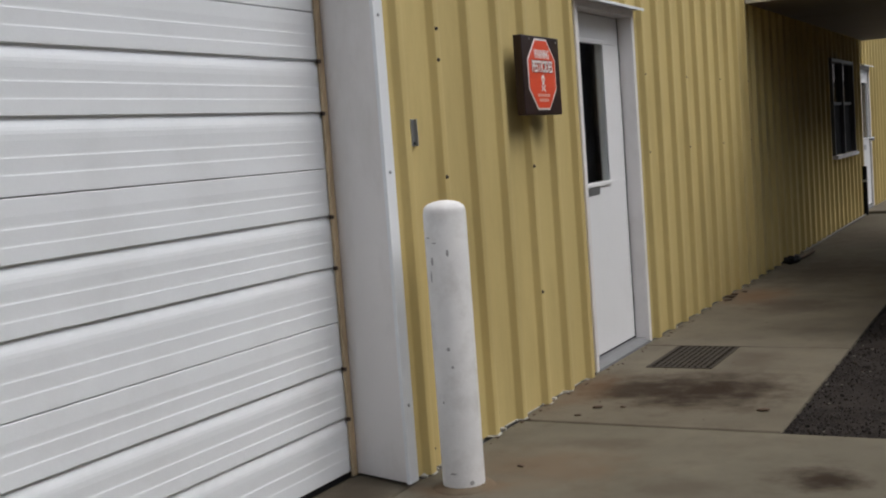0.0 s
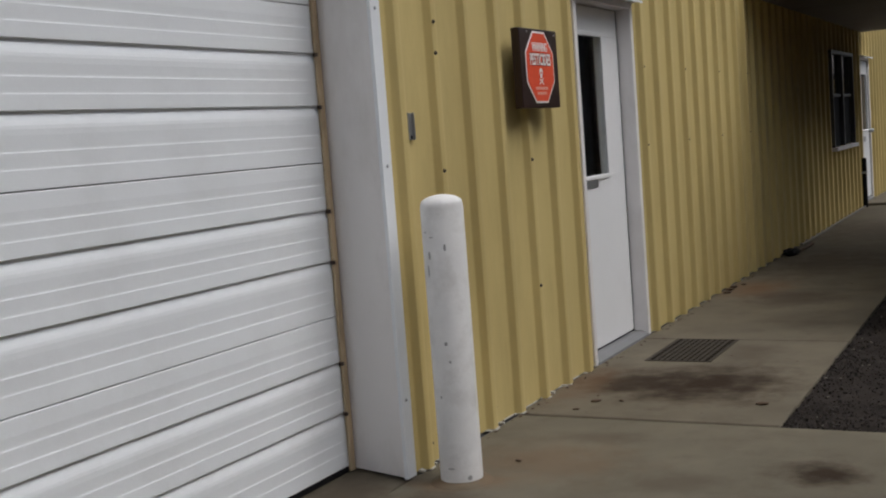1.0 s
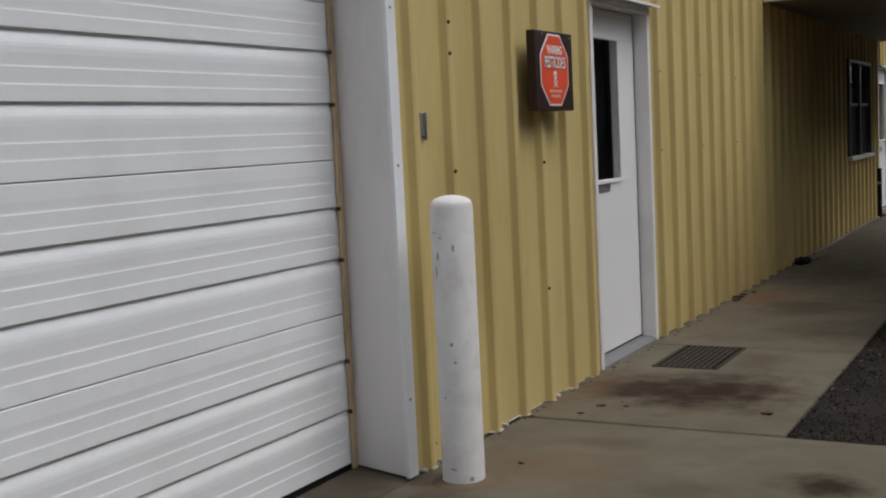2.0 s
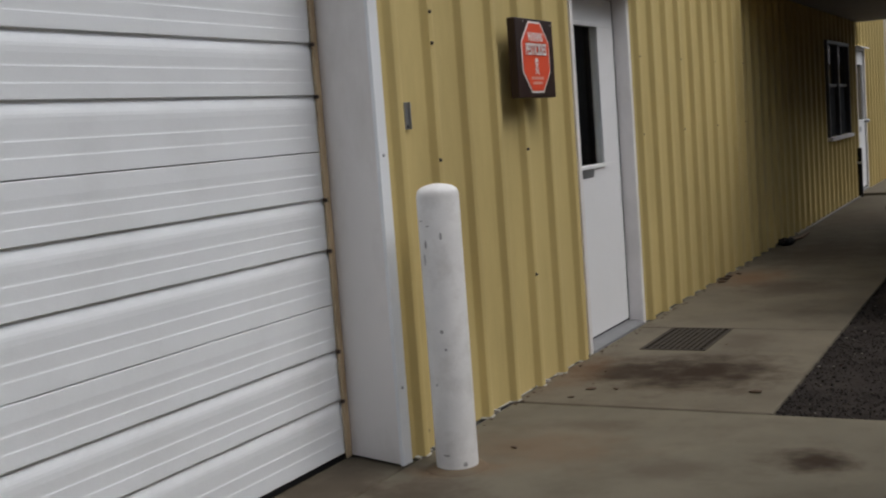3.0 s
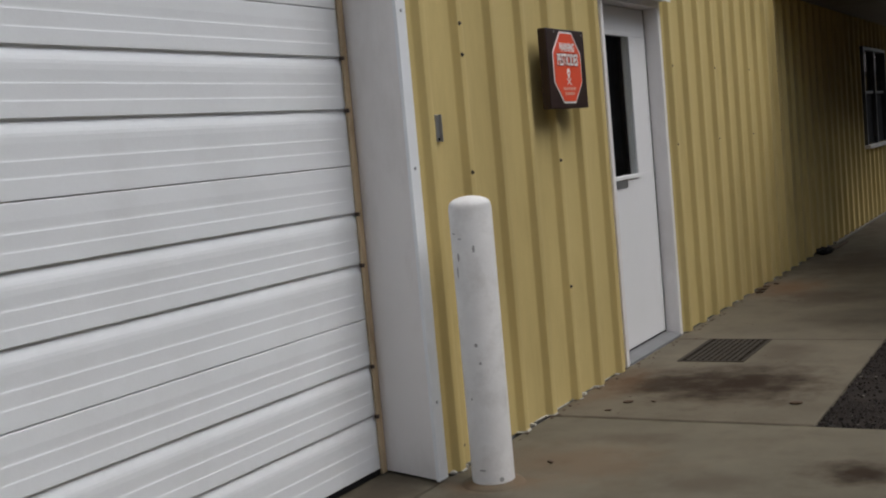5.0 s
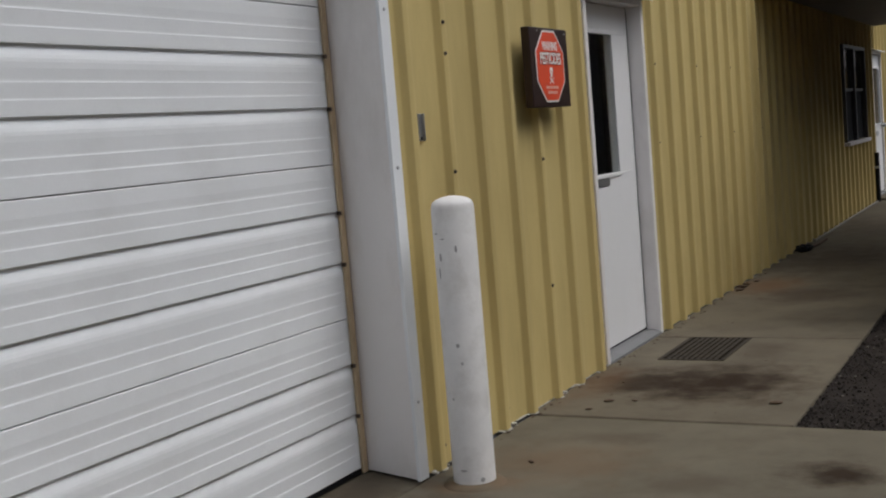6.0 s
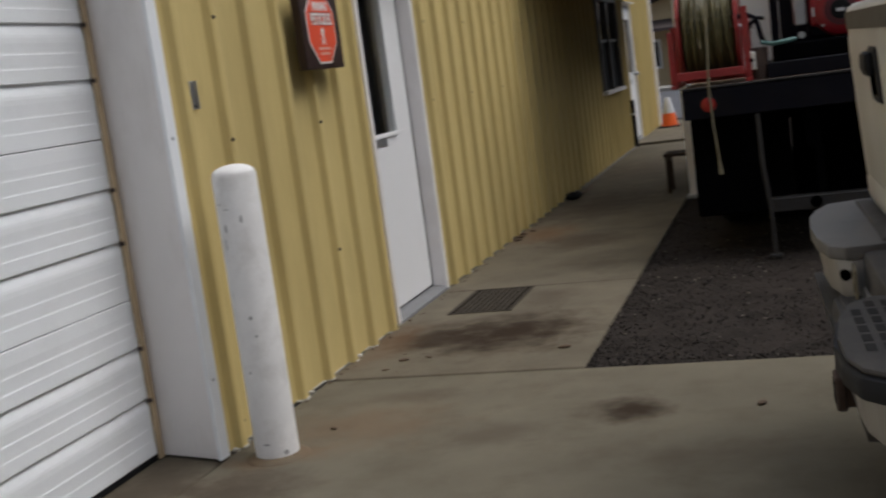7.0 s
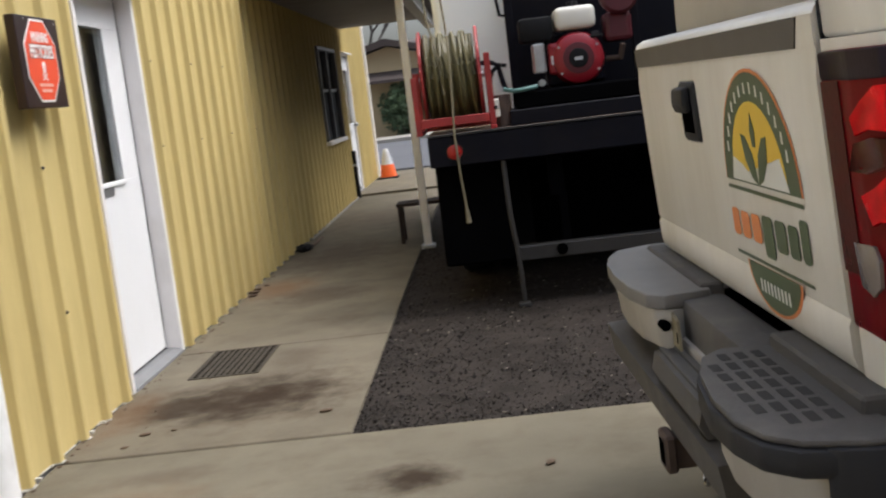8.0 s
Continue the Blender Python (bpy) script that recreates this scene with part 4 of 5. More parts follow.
    def far_pad(g=0.0):
        return [(X + 0.02, 3.58 - g), (X - 0.100 - g, 3.56 - g), (X - 0.138 - g, 3.60), (X - 0.158 - g, 3.75), (X - 0.164 - g, 3.95), (X - 0.154 - g, 4.16), (X - 0.130 - g, 4.30 + g), (X - 0.09, 4.42 + g), (X + 0.02, 4.47 + g), (X + 0.10, 4.47), (X + 0.10, 4.40), (X + 0.02, 4.38)]
    for pad, (t0, t1) in ((near_pad, (2.44, 2.97)), (far_pad, (3.61, 4.28))):
        fbm = prism([(u + 0.012, v) for u, v in pad()], "z", 0.645 if pad is near_pad else 0.655, 0.762, bevel=0.010)
        for v in fbm.verts:
            if v.co.z < 0.70:
                v.co.x += 0.012
                if pad is near_pad and v.co.y > 2.9:
                    v.co.y -= 0.30
        drop = Matrix.Translation((0, 0, -0.018 if pad is near_pad else 0.0))
        bmesh.ops.transform(fbm, matrix=drop, verts=fbm.verts)
        part("face", fbm, BUMPER_PAINT, bp, "dirty silver bumper end", True)
        # near pad takes the darker grey, far pad the paler one
        part("step_pad", prism(pad(0.004), "z", 0.769 if pad is near_pad else 0.763, 0.782 if pad is near_pad else 0.800, bevel=0.006), BUMPER_PAD if pad is near_pad else PAD_PALE, bp, "grey textured plastic step pad", True)
        if pad is near_pad:
            part("pad_lip", prism(pad(0.012), "z", 0.720, 0.768, bevel=0.012), BUMPER_TRIM, bp, "dark rounded lip of the step pad", True)
        n = 7
        for i in range(n):
            for j in range(4):
                u = X - 0.150 + j * 0.034
                v = t0 + (t1 - t0) * i / n
                if pad is far_pad or j == 0 and i in (0, n - 1):
                    continue
                # low raised block; its dark colour imitates the shade of a groove
                part("tread_groove", box(u, u + 0.020, v, v + (t1 - t0) / n - 0.020, 0.7805, 0.7832, 0.001), TREAD_SHADE, bp)
    part("end_cap", prism([(X - 0.095, 2.338), (X - 0.075, 2.322), (X - 0.03, 2.308), (X + 0.16, 2.294), (X + 0.16, 2.36), (X - 0.02, 2.352), (X - 0.07, 2.36)], "z", 0.61, 0.770, bevel=0.006), BUMPER_TRIM, bp, "dark plastic end cap", True)
    part("ledge", box(X - 0.056, X + 0.06, 2.975, 3.60, 0.671, 0.782, 0.012, 2), BUMPER_PAD, bp, "dusty grey ledge under the tailgate", True)
    part("ledge", box(X + 0.0, X + 0.06, 2.44, 2.974, 0.70, 0.81, 0.006), BUMPER_PAD, bp)
    part("ledge", box(X + 0.0, X + 0.06, 3.601, 4.38, 0.70, 0.81, 0.006), BUMPER_PAD, bp)
    # hole is a black plug, its shade painted
    part("hole", rod((X - 0.105, 3.556, 0.722), (X - 0.105, 3.61, 0.722), 0.014, seg=12), HOLE_SHADE, bp, "bolt hole with its shade painted black")
    part("center_step", prism([(X - 0.135, 0.590), (X - 0.150, 0.620), (X - 0.140, 0.664), (X + 0.02, 0.670), (X + 0.02, 0.590)], "y", 3.01, 3.552), BUMPER_PAD, bp, "grey ribbed step between the pads")
    for k in range(4):
        part("step_rib", box(X - 0.128 + k * 0.036, X - 0.116 + k * 0.036, 3.02, 3.545, 0.664, 0.6735, 0.002), BUMPER_PAD, bp)
    br = part("plate_bracket", prism([(3.47, 0.672), (3.552, 0.672), (3.552, 0.756), (3.49, 0.745)], "x", X - 0.090, X - 0.083), WORN_BRASS, bp, "worn yellowish bracket plate")
    # slot is a flat black piece, its shade painted
    part("slot", box(X - 0.0912, X - 0.0902, 3.485, 3.498, 0.690, 0.715), HOLE_SHADE, br, "slot with its shade painted dark")
    part("plate_lamp", box(X - 0.02, X + 0.005, 3.16, 3.24, 0.70, 0.73, 0.004), PICKUP_TRIM, bp)
    part("valance", prism([(X - 0.135, 0.49), (X - 0.150, 0.582), (X - 0.06, 0.588), (X - 0.05, 0.485)], "y", 2.86, 4.36), BUMPER_PAD, bp, "dusty grey lower bar")
    # tow receiver
    rc = part("tow_receiver", box(X - 0.155, X + 0.20, 3.375, 3.455, 0.40, 0.476, 0.004), RUST, t, "rusty square tow receiver tube")
    part("collar", box(X - 0.166, X - 0.138, 3.365, 3.465, 0.392, 0.484, 0.006), RUST, rc)
    # bore is a flat black plate, its inner shade painted
    part("bore", box(X - 0.1672, X - 0.1662, 3.385, 3.445, 0.408, 0.468), HOLE_SHADE, rc, "open bore with its shade painted black")
    part("hanger", box(X - 0.06, X + 0.0, 3.385, 3.445, 0.477, 0.52, 0.003), RUST, rc)
    part("chain_loop", tube([(X - 0.08, 3.34 + 0.028 * math.cos(2 * math.pi * k / 14), 0.40 + 0.032 * math.sin(2 * math.pi * k / 14)) for k in range(14)], 0.006, 6, None, True), CHROME, rc)
    # the tailgate, bed corners and lamps lean in towards their foot
    lean = Matrix.Identity(4)
    lean[0][2], lean[0][3] = -0.060, 0.060 * 1.1
    tall = Matrix.Translation((0, 0, 1.375)) @ Matrix.Diagonal((1, 1, 1.125, 1)) @ Matrix.Translation((0, 0, -1.375))
    for o in t.children:
        if o.name.split(".")[0] in ("tailgate", "bed_side", "bed_rail", "tail_lamp"):
            for q in [o] + list(o.children_recursive):
                q.data.transform(lean @ tall)
        elif o.name.split(".")[0] in ("bumper", "tow_receiver"):
            for q in [o] + list(o.children_recursive):
                q.data.transform(Matrix.Translation((-0.022, 0, -0.046 if o.name.startswith("bumper") else -0.036)))
    # stands a little askew to the wall
    t.matrix_world = pose(2.452, 3.84, 0, 0, 0, 2.5) @ Matrix.Diagonal((1, 0.95, 1, 1))
    return t


pickup()


# tan storage chest standing in the pickup bed
chest = thing("storage_chest", "tan painted storage chest standing in the pickup bed", "storage chest", at=(2.95, 3.75, 0.91))
part("body", prism([(2.575, 2.97), (2.50, 4.50), (3.40, 4.54), (3.47, 3.02)], "z", 0.902, 1.60, bevel=0.01), CHEST, chest)
part("lid", prism([(2.558, 2.95), (2.482, 4.52), (3.42, 4.56), (3.49, 3.0)], "z", 1.601, 1.78, bevel=0.012), CHEST, chest, "tan overhanging lid")


# ---- flatbed spray truck parked on the gravel ----
def flatbed():
    t = thing("flatbed_truck", "black flatbed truck parked on gravel, rear sill facing the yard", "truck", at=(2.65, 11, 0))
    DX0, DX1, DY0, DY1, DZ = 1.55, 3.85, 8.0, 11.6, 1.065
    part("rear_sill", box(DX0, DX1, DY0, DY0 + 0.09, 0.875, DZ - 0.01, 0.006), BLACK_STEEL, t, "black steel rear sill")
    part("sill_lip", box(DX0, DX1, DY0 - 0.006, DY0 + 0.03, DZ - 0.009, DZ + 0.004, 0.002), DULL_STEEL, t, "worn dull edge strip")
    part("side_rail", box(DX0, DX0 + 0.07, DY0 + 0.091, DY1, 0.90, DZ - 0.01, 0.006), BLACK_STEEL, t)
    part("side_rail", box(DX1 - 0.07, DX1, DY0 + 0.091, DY1, 0.90, DZ - 0.01, 0.006), BLACK_STEEL, t)
    for i in range(9):
        a = DX0 + 0.002 + i * (DX1 - DX0) / 9
        part("deck_board", box(a, a + (DX1 - DX0) / 9 - 0.006, DY0 + 0.031, DY1, DZ - 0.009, DZ + 0.002, 0.002), WOOD, t, "")
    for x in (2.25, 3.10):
        part("chassis_rail", box(x, x + 0.09, DY0 + 0.15, 15.0, 0.62, 0.86), SHADED_FRAME, t)
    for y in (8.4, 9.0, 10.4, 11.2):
        part("cross_member", box(DX0 + 0.08, DX1 - 0.08, y, y + 0.06, 0.80, 0.90), SHADED_FRAME, t)
    part("headboard", box(DX0, DX1, DY1, DY1 + 0.05, DZ, 2.3, 0.004), BLACK_STEEL, t)
    for (wy, ys) in ((9.6, (1.62, 1.88, 3.28, 3.54)), (13.6, (1.65, 3.48))):
        for wx in ys:
            w = part("wheel", lathe([(0.20, 0.0), (0.37, 0.01), (0.40, 0.05), (0.40, 0.18), (0.37, 0.23), (0.20, 0.24)], (wx, wy, 0.385), "x", 26), RUBBER, t, "black truck tyre", True)
            part("rim", lathe([(0.05, 0.03), (0.2, 0.02), (0.205, 0.22), (0.05, 0.21)], (wx, wy, 0.385), "x", 16), SHADED_FRAME, w)
    # wide flaps, locker and sheet guard are added to keep light from under the deck
    part("mud_flap", box(1.60, 2.16, 9.08, 9.095, 0.22, 0.86), RUBBER, t, "wide black rubber mud flap added to block light")
    part("mud_flap", box(3.24, 3.80, 9.08, 9.095, 0.22, 0.86), RUBBER, t, "wide black rubber mud flap added to block light")
    part("side_locker", box(1.565, 2.0, 8.22, 8.98, 0.24, 0.868, 0.012), SHADED_FRAME, t, "added black locker deepening the shade under the deck")
    part("axle", rod((1.7, 9.6, 0.385), (3.7, 9.6, 0.385), 0.07), SHADED_FRAME, t)
    part("rear_guard", box(2.163, 3.237, 9.06, 9.20, 0.20, 0.865, 0.01), SHADED_FRAME, t, "added black sheet blocking light between the wheels")
    hb = part("hitch_bar", box(2.02, 2.98, 8.06, 8.16, 0.25, 0.34, 0.008), DULL_STEEL, t, "dull grey hitch bar")
    # eye is a black disc, its shade painted
    part("hitch_eye", rod((2.28, 8.045, 0.30), (2.28, 8.06, 0.30), 0.035), HOLE_SHADE, hb)
    for x in (2.3, 3.12):
        part("hitch_strut", box(x, x + 0.05, 8.16, 8.22, 0.26, 0.63), SHADED_FRAME, hb)
    part("reflector", lathe([(0.045, 0), (0.045, -0.008), (0.03, -0.014), (0.01, -0.016)], (1.705, DY0, 0.958), "y", 20), REFLECTOR, t, "round red reflector", True)
    part("reflector_ring", lathe([(0.058, 0), (0.058, -0.006), (0.046, -0.007)], (1.705, DY0 + 0.001, 0.958), "y", 20), RUBBER, t)
    part("prop_leg", tube([(1.985, 8.02, 0.87), (1.99, 7.99, 0.55), (2.015, 7.985, 0.30), (2.02, 7.99, 0.02)], 0.015, 10), DULL_STEEL, t, "dull steel drop leg")
    part("leg_foot", box(1.985, 2.055, 7.955, 8.025, -0.012, 0.012, 0.004), DULL_STEEL, t)
    # unseen cab ahead of the headboard, tall and black to shade the canopy wall
    cabp = [(11.75, 0.6), (11.75, 2.3), (11.9, 2.45), (13.4, 2.45), (13.9, 1.5), (14.9, 1.35), (15.1, 0.6)]
    part("cab", prism(cabp, "x", 1.75, 3.65, bevel=0.03), BLACK_STEEL, t, "unseen black cab added to shade the canopy wall")
    return t


flatbed()

# hose reel on the deck
reel = thing("hose_reel", "red steel hose reel wound with olive hose on the truck deck", "hose reel", at=(1.74, 8.35, 1.067))
RC = (8.38, 1.40)
RX0, RX1 = 1.555, 1.905
for x in (RX0, RX1):
    disc = lathe([(0.03, 0.0), (0.285, 0.0), (0.285, 0.014), (0.03, 0.014)], (x - 0.007, RC[0], RC[1]), "x", 36)
    part("flange", disc, REEL_RED, reel, "worn red steel flange")
    part("flange_rim", tube([(x, RC[0] + 0.29 * math.cos(2 * math.pi * k / 36), RC[1] + 0.29 * math.sin(2 * math.pi * k / 36)) for k in range(36)], 0.012, 6, None, True), REEL_RED, reel)
part("drum", rod((RX0, *RC), (RX1, *RC), 0.10), REEL_RED, reel)
part("axle", rod((RX0 - 0.06, *RC), (RX1 + 0.09, *RC), 0.02), GALV, reel)
for x in (RX0 - 0.05, RX1 + 0.05):
    part("upright", box(x - 0.02, x + 0.02, RC[0] - 0.03, RC[0] + 0.03, 1.095, RC[1] + 0.05, 0.003), REEL_RED, reel)
    part("upright", box(x - 0.018, x + 0.018, RC[0] - 0.29, RC[0] - 0.25, 1.095, RC[1] + 0.02 + (0.1 if x > 1.7 else 0), 0.003), REEL_RED, reel)
    part("foot_rail", box(x - 0.02, x + 0.02, RC[0] - 0.29, RC[0] + 0.29, 1.068, 1.094, 0.003), REEL_RED, reel)
part("cross_bar", box(RX0 - 0.03, RX1 + 0.03, RC[0] - 0.31, RC[0] - 0.275, 1.115, 1.165, 0.003), REEL_RED, reel, "red front cross bar")
part("cross_bar", box(RX0 - 0.03, RX1 + 0.03, RC[0] + 0.275, RC[0] + 0.31, 1.075, 1.12, 0.003), REEL_RED, reel)
rnd = random.Random(12)
for layer, rr in enumerate((0.165, 0.205, 0.245)):
    pts = []
    turns = 14
    for k in range(turns * 20 + 1):
        a = 2 * math.pi * k / 20
        u = k / (turns * 20)
        x = RX0 + 0.022 + (RX1 - RX0 - 0.044) * u
        wob = 0.007 * noise.noise((k * 0.09, layer * 9, 0))
        pts.append((x + wob, RC[0] + (rr + wob) * math.cos(a), RC[1] + (rr + wob) * math.sin(a)))
    part("hose", tube(pts, 0.0145, 6), HOSE, reel, "olive rubber hose" if layer == 2 else "", True)
for i in range(7):
    x = RX0 + 0.04 + i * 0.043
    pts = []
    skew = rnd.uniform(-0.05, 0.05)
    for k in range(26):
        a = 2 * math.pi * k / 26
        sag = 0.0 if math.sin(a) > -0.2 else -0.02 * rnd.random()
        pts.append((x + skew * math.sin(a + i), RC[0] + 0.272 * math.cos(a), RC[1] + 0.272 * math.sin(a) + sag))
    part("hose", tube(pts, 0.0115, 6, None, True), HOSE, reel, "", True)
# cords that hang from the reel over the sill
cord = thing("hanging_cord", "thin tan cord hanging from the reel over the sill", "cord", at=(1.74, 7.98, 1.0))
part("cord", tube([(1.70, 8.22, 2.1), (1.73, 8.12, 1.72), (1.735, 8.06, 1.5), (1.725, 8.02, 1.25), (1.715, 7.985, 1.06), (1.722, 7.984, 0.85), (1.738, 7.986, 0.60)], 0.007, 6), ROPE, cord, "", True)
part("frayed_end", rod((1.737, 7.986, 0.615), (1.742, 7.986, 0.53), 0.008, 0.017, 8), ROPE, cord, "frayed pale cord end")
cord2 = thing("hanging_cord", "thin tan cord rising above the reel", "cord", at=(1.63, 8.3, 1.6))
part("cord", tube([(1.60, 8.3, 2.2), (1.62, 8.22, 1.75), (1.66, 8.14, 1.55), (1.68, 8.10, 1.3)], 0.007, 6), ROPE, cord2, "", True)

# spray tank, pump and engine on the deck
tank = thing("spray_tank", "large white plastic spray tank standing on the truck deck", "tank", at=(2.0, 10, 1.067))
# shell drawn longer and taller to keep light off the canopy wall
part("shell", box(1.63, 3.4, 9.1, 11.5, 1.068, 2.6, 0.09, 4), TANK, tank, "", True)
part("lid", lathe([(0.22, 0), (0.22, 0.05), (0.18, 0.07), (0.05, 0.075)], (2.3, 10.0, 2.6), "z", 24), RUBBER, tank, "black screw lid")
part("grab_handle", tube([(2.06, 9.11, 1.95), (2.06, 9.03, 1.94), (2.08, 9.03, 1.78), (2.15, 9.03, 1.76), (2.15, 9.11, 1.76)], 0.012, 8), RUBBER, tank, "black grab handle", True)

pump = thing("pump_engine", "red and black pump engine with white fuel tank in black frame", "pump engine", at=(2.5, 8.4, 1.067))
EY = 8.32
part("skid", box(2.06, 3.1, 8.12, 8.75, 1.068, 1.16, 0.006), BLACK_STEEL, pump, "black steel skid")
part("skid_top", box(2.10, 3.1, 8.16, 8.72, 1.162, 1.262, 0.01), SHADED_FRAME, pump)
part("shroud", lathe([(0.02, 0.0), (0.06, -0.012), (0.12, -0.008), (0.15, 0.01), (0.163, 0.05), (0.165, 0.16)], (2.515, EY - 0.03, 1.425), "y", 32), ENGINE_RED, pump, "round red recoil starter cover", True)
part("starter_hub", lathe([(0.06, -0.016), (0.055, -0.024), (0.03, -0.026)], (2.515, EY - 0.03, 1.425), "y", 20), RUBBER, pump)
part("hub_mark", box(2.49, 2.54, EY - 0.0580, EY - 0.0565, 1.412, 1.432), CONE_BAND, pump, "small pale mark")
part("block", box(2.32, 2.68, EY + 0.06, EY + 0.34, 1.265, 1.58, 0.02), BLACK_STEEL, pump, "black engine block")
part("side_panel", box(2.335, 2.43, EY - 0.01, EY + 0.06, 1.34, 1.53, 0.02, 2), ENGINE_RED, pump, "red engine panel")
part("label_plate", box(2.350, 2.364, EY - 0.0125, EY - 0.0105, 1.40, 1.455), CONE_BAND, pump, "pale label")
part("fuel_tank", box(2.395, 2.645, EY - 0.02, EY + 0.26, 1.60, 1.74, 0.035, 3), CREAM, pump, "off-white fuel tank", True)
part("starter_ring", lathe([(0.098, -0.004), (0.094, -0.0135), (0.062, -0.0165)], (2.515, EY - 0.03, 1.425), "y", 28), DEEP_RED, pump, "dark red ring round the starter hub", True)
for (dx, dz) in ((-0.115, 0.075), (0.12, 0.07), (-0.11, -0.085), (0.118, -0.08)):
    part("cover_bolt", rod((2.515 + dx, EY - 0.036, 1.425 + dz), (2.515 + dx, EY - 0.02, 1.425 + dz), 0.009, seg=8), GALV, pump)
part("pull_grip", box(2.60, 2.68, EY - 0.03, EY - 0.01, 1.535, 1.555, 0.006), RUBBER, pump, "black starter grip")
part("choke_lever", rod((2.25, EY - 0.02, 1.46), (2.25, EY - 0.02, 1.50), 0.008), GALV, pump)
part("spark_lead", tube([(2.40, EY + 0.05, 1.58), (2.36, EY - 0.02, 1.57), (2.32, EY - 0.02, 1.50), (2.34, EY + 0.04, 1.42)], 0.006, 6), RUBBER, pump)
part("exhaust_pipe", tube([(2.70, EY + 0.1, 1.40), (2.78, EY + 0.05, 1.40), (2.80, EY + 0.03, 1.48)], 0.02, 8), RUST, pump, "rusty exhaust pipe", True)
part("fuel_cap", lathe([(0.035, 0), (0.035, 0.03), (0.028, 0.034)], (2.52, EY + 0.1, 1.74), "z", 16), RUBBER, pump)
part("air_cleaner", box(2.17, 2.385, EY, EY + 0.2, 1.55, 1.70, 0.025, 2), RUBBER, pump, "black air cleaner", True)
part("carburettor", box(2.24, 2.32, EY + 0.0, EY + 0.15, 1.36, 1.54, 0.01), GALV, pump)
part("oil_plug", rod((2.28, EY - 0.03, 1.30), (2.28, EY + 0.05, 1.30), 0.022), GALV, pump)
for (x0, x1, z0, z1) in ((2.10, 2.15, 1.163, 2.15), (2.88, 2.93, 1.163, 2.15), (2.151, 2.879, 2.10, 2.15)):
    part("frame_bar", box(x0, x1, 8.50, 8.55, z0, z1, 0.004), BLACK_STEEL, pump)
part("back_panel", box(2.155, 3.6, 8.80, 8.83, 1.07, 2.4, 0.004), BLACK_STEEL, pump, "black steel panel behind the engine")
part("muffler", box(2.70, 2.87, EY + 0.05, EY + 0.25, 1.50, 1.68, 0.03, 2), DEEP_RED, pump, "dark red muffler cover")
part("pulley_guard", lathe([(0.02, 0), (0.10, 0), (0.12, 0.02), (0.12, 0.06)], (2.80, EY, 1.78), "y", 20), DEEP_RED, pump, "dark red guard")
# valve manifold and hoses between reel and pump
man = thing("valve_manifold", "rusty red valve manifold with black and teal hoses", "valve", at=(2.02, 8.3, 1.067))
part("body", rod((2.02, 8.20, 1.07), (2.02, 8.20, 1.26), 0.055, seg=16), RUST, man)
part("valve_block", box(1.955, 2.0, 8.10, 8.16, 1.13, 1.24, 0.006), CREAM, man, "pale valve block")
part("knob", lathe([(0.012, 0), (0.012, -0.012)], (1.978, 8.10, 1.19), "y", 10), RUBBER, man)
part("black_hose", tube([(1.96, 8.2, 1.18), (1.955, 8.2, 1.32), (1.975, 8.2, 1.40), (2.03, 8.2, 1.44), (2.07, 8.2, 1.43)], 0.013, 8), RUBBER, man, "black hose", True)
part("black_hose", tube([(1.90, 8.2, 1.46), (1.97, 8.2, 1.465), (2.02, 8.2, 1.44), (2.04, 8.2, 1.33), (2.06, 8.2, 1.275)], 0.016, 8), BLACK_STEEL, man, "", True)
part("teal_hose", tube([(2.04, 8.18, 1.29), (2.10, 8.15, 1.272), (2.18, 8.15, 1.278), (2.24, 8.18, 1.285)], 0.014, 8), GREEN_HOSE, man, "teal hose", True)

# the parked truck with its load stands a touch further from the wall
for o in [q for q in bpy.data.objects if q.parent is None and q.name.split(".")[0] in ("flatbed_truck", "hose_reel", "hanging_cord", "spray_tank", "pump_engine", "valve_manifold")]:
    o.location.x += 0.022

# ---- bench by the post ----
BENCH_WOOD = material("dark_bench_wood", (0.030, 0.018, 0.013), rough=0.8, var=0.3, scale=8, bump=0.3)
bench = thing("bench", "low dark wooden bench beside the canopy post", "bench", at=(1.40, 11.7, 0))
for i in range(3):
    part("slat", box(1.035, 1.72, 11.50 + i * 0.115, 11.605 + i * 0.115, 0.335, 0.365, 0.003), BENCH_WOOD, bench)
for x in (1.045, 1.68):
    for y in (11.52, 11.80):
        part("leg", box(x, x + 0.035, y, y + 0.035, -0.01, 0.334, 0.003), BENCH_WOOD, bench)
    part("rail", box(x, x + 0.035, 11.556, 11.799, 0.29, 0.334, 0.003), BENCH_WOOD, bench)

# ---- traffic cone ----
cone = thing("traffic_cone", "orange traffic cone with a grey reflective band on the landing", "traffic cone", at=(0.25, 20.0, 0.035))
part("base", box(0.07, 0.43, 19.82, 20.18, 0.035, 0.06, 0.012), RUBBER, cone, "black rubber base")
part("cone_body", lathe([(0.135, 0.0), (0.10, 0.20)], (0.25, 20.0, 0.06), "z", 24), CONE_ORANGE, cone, "", True)
part("reflective_band", lathe([(0.099, 0.201), (0.06, 0.36)], (0.25, 20.0, 0.06), "z", 24), CONE_BAND, cone, "grey reflective band", True)
part("cone_tip", lathe([(0.059, 0.361), (0.035, 0.45), (0.028, 0.455)], (0.25, 20.0, 0.06), "z", 24), CONE_BAND, cone, "", True)

# ---- pipe along the wall foot, small debris ----
pipe = thing("wall_pipe", "pale conduit running along the foot of the wall", "pipe", at=(0.06, 14.5, 0.02))
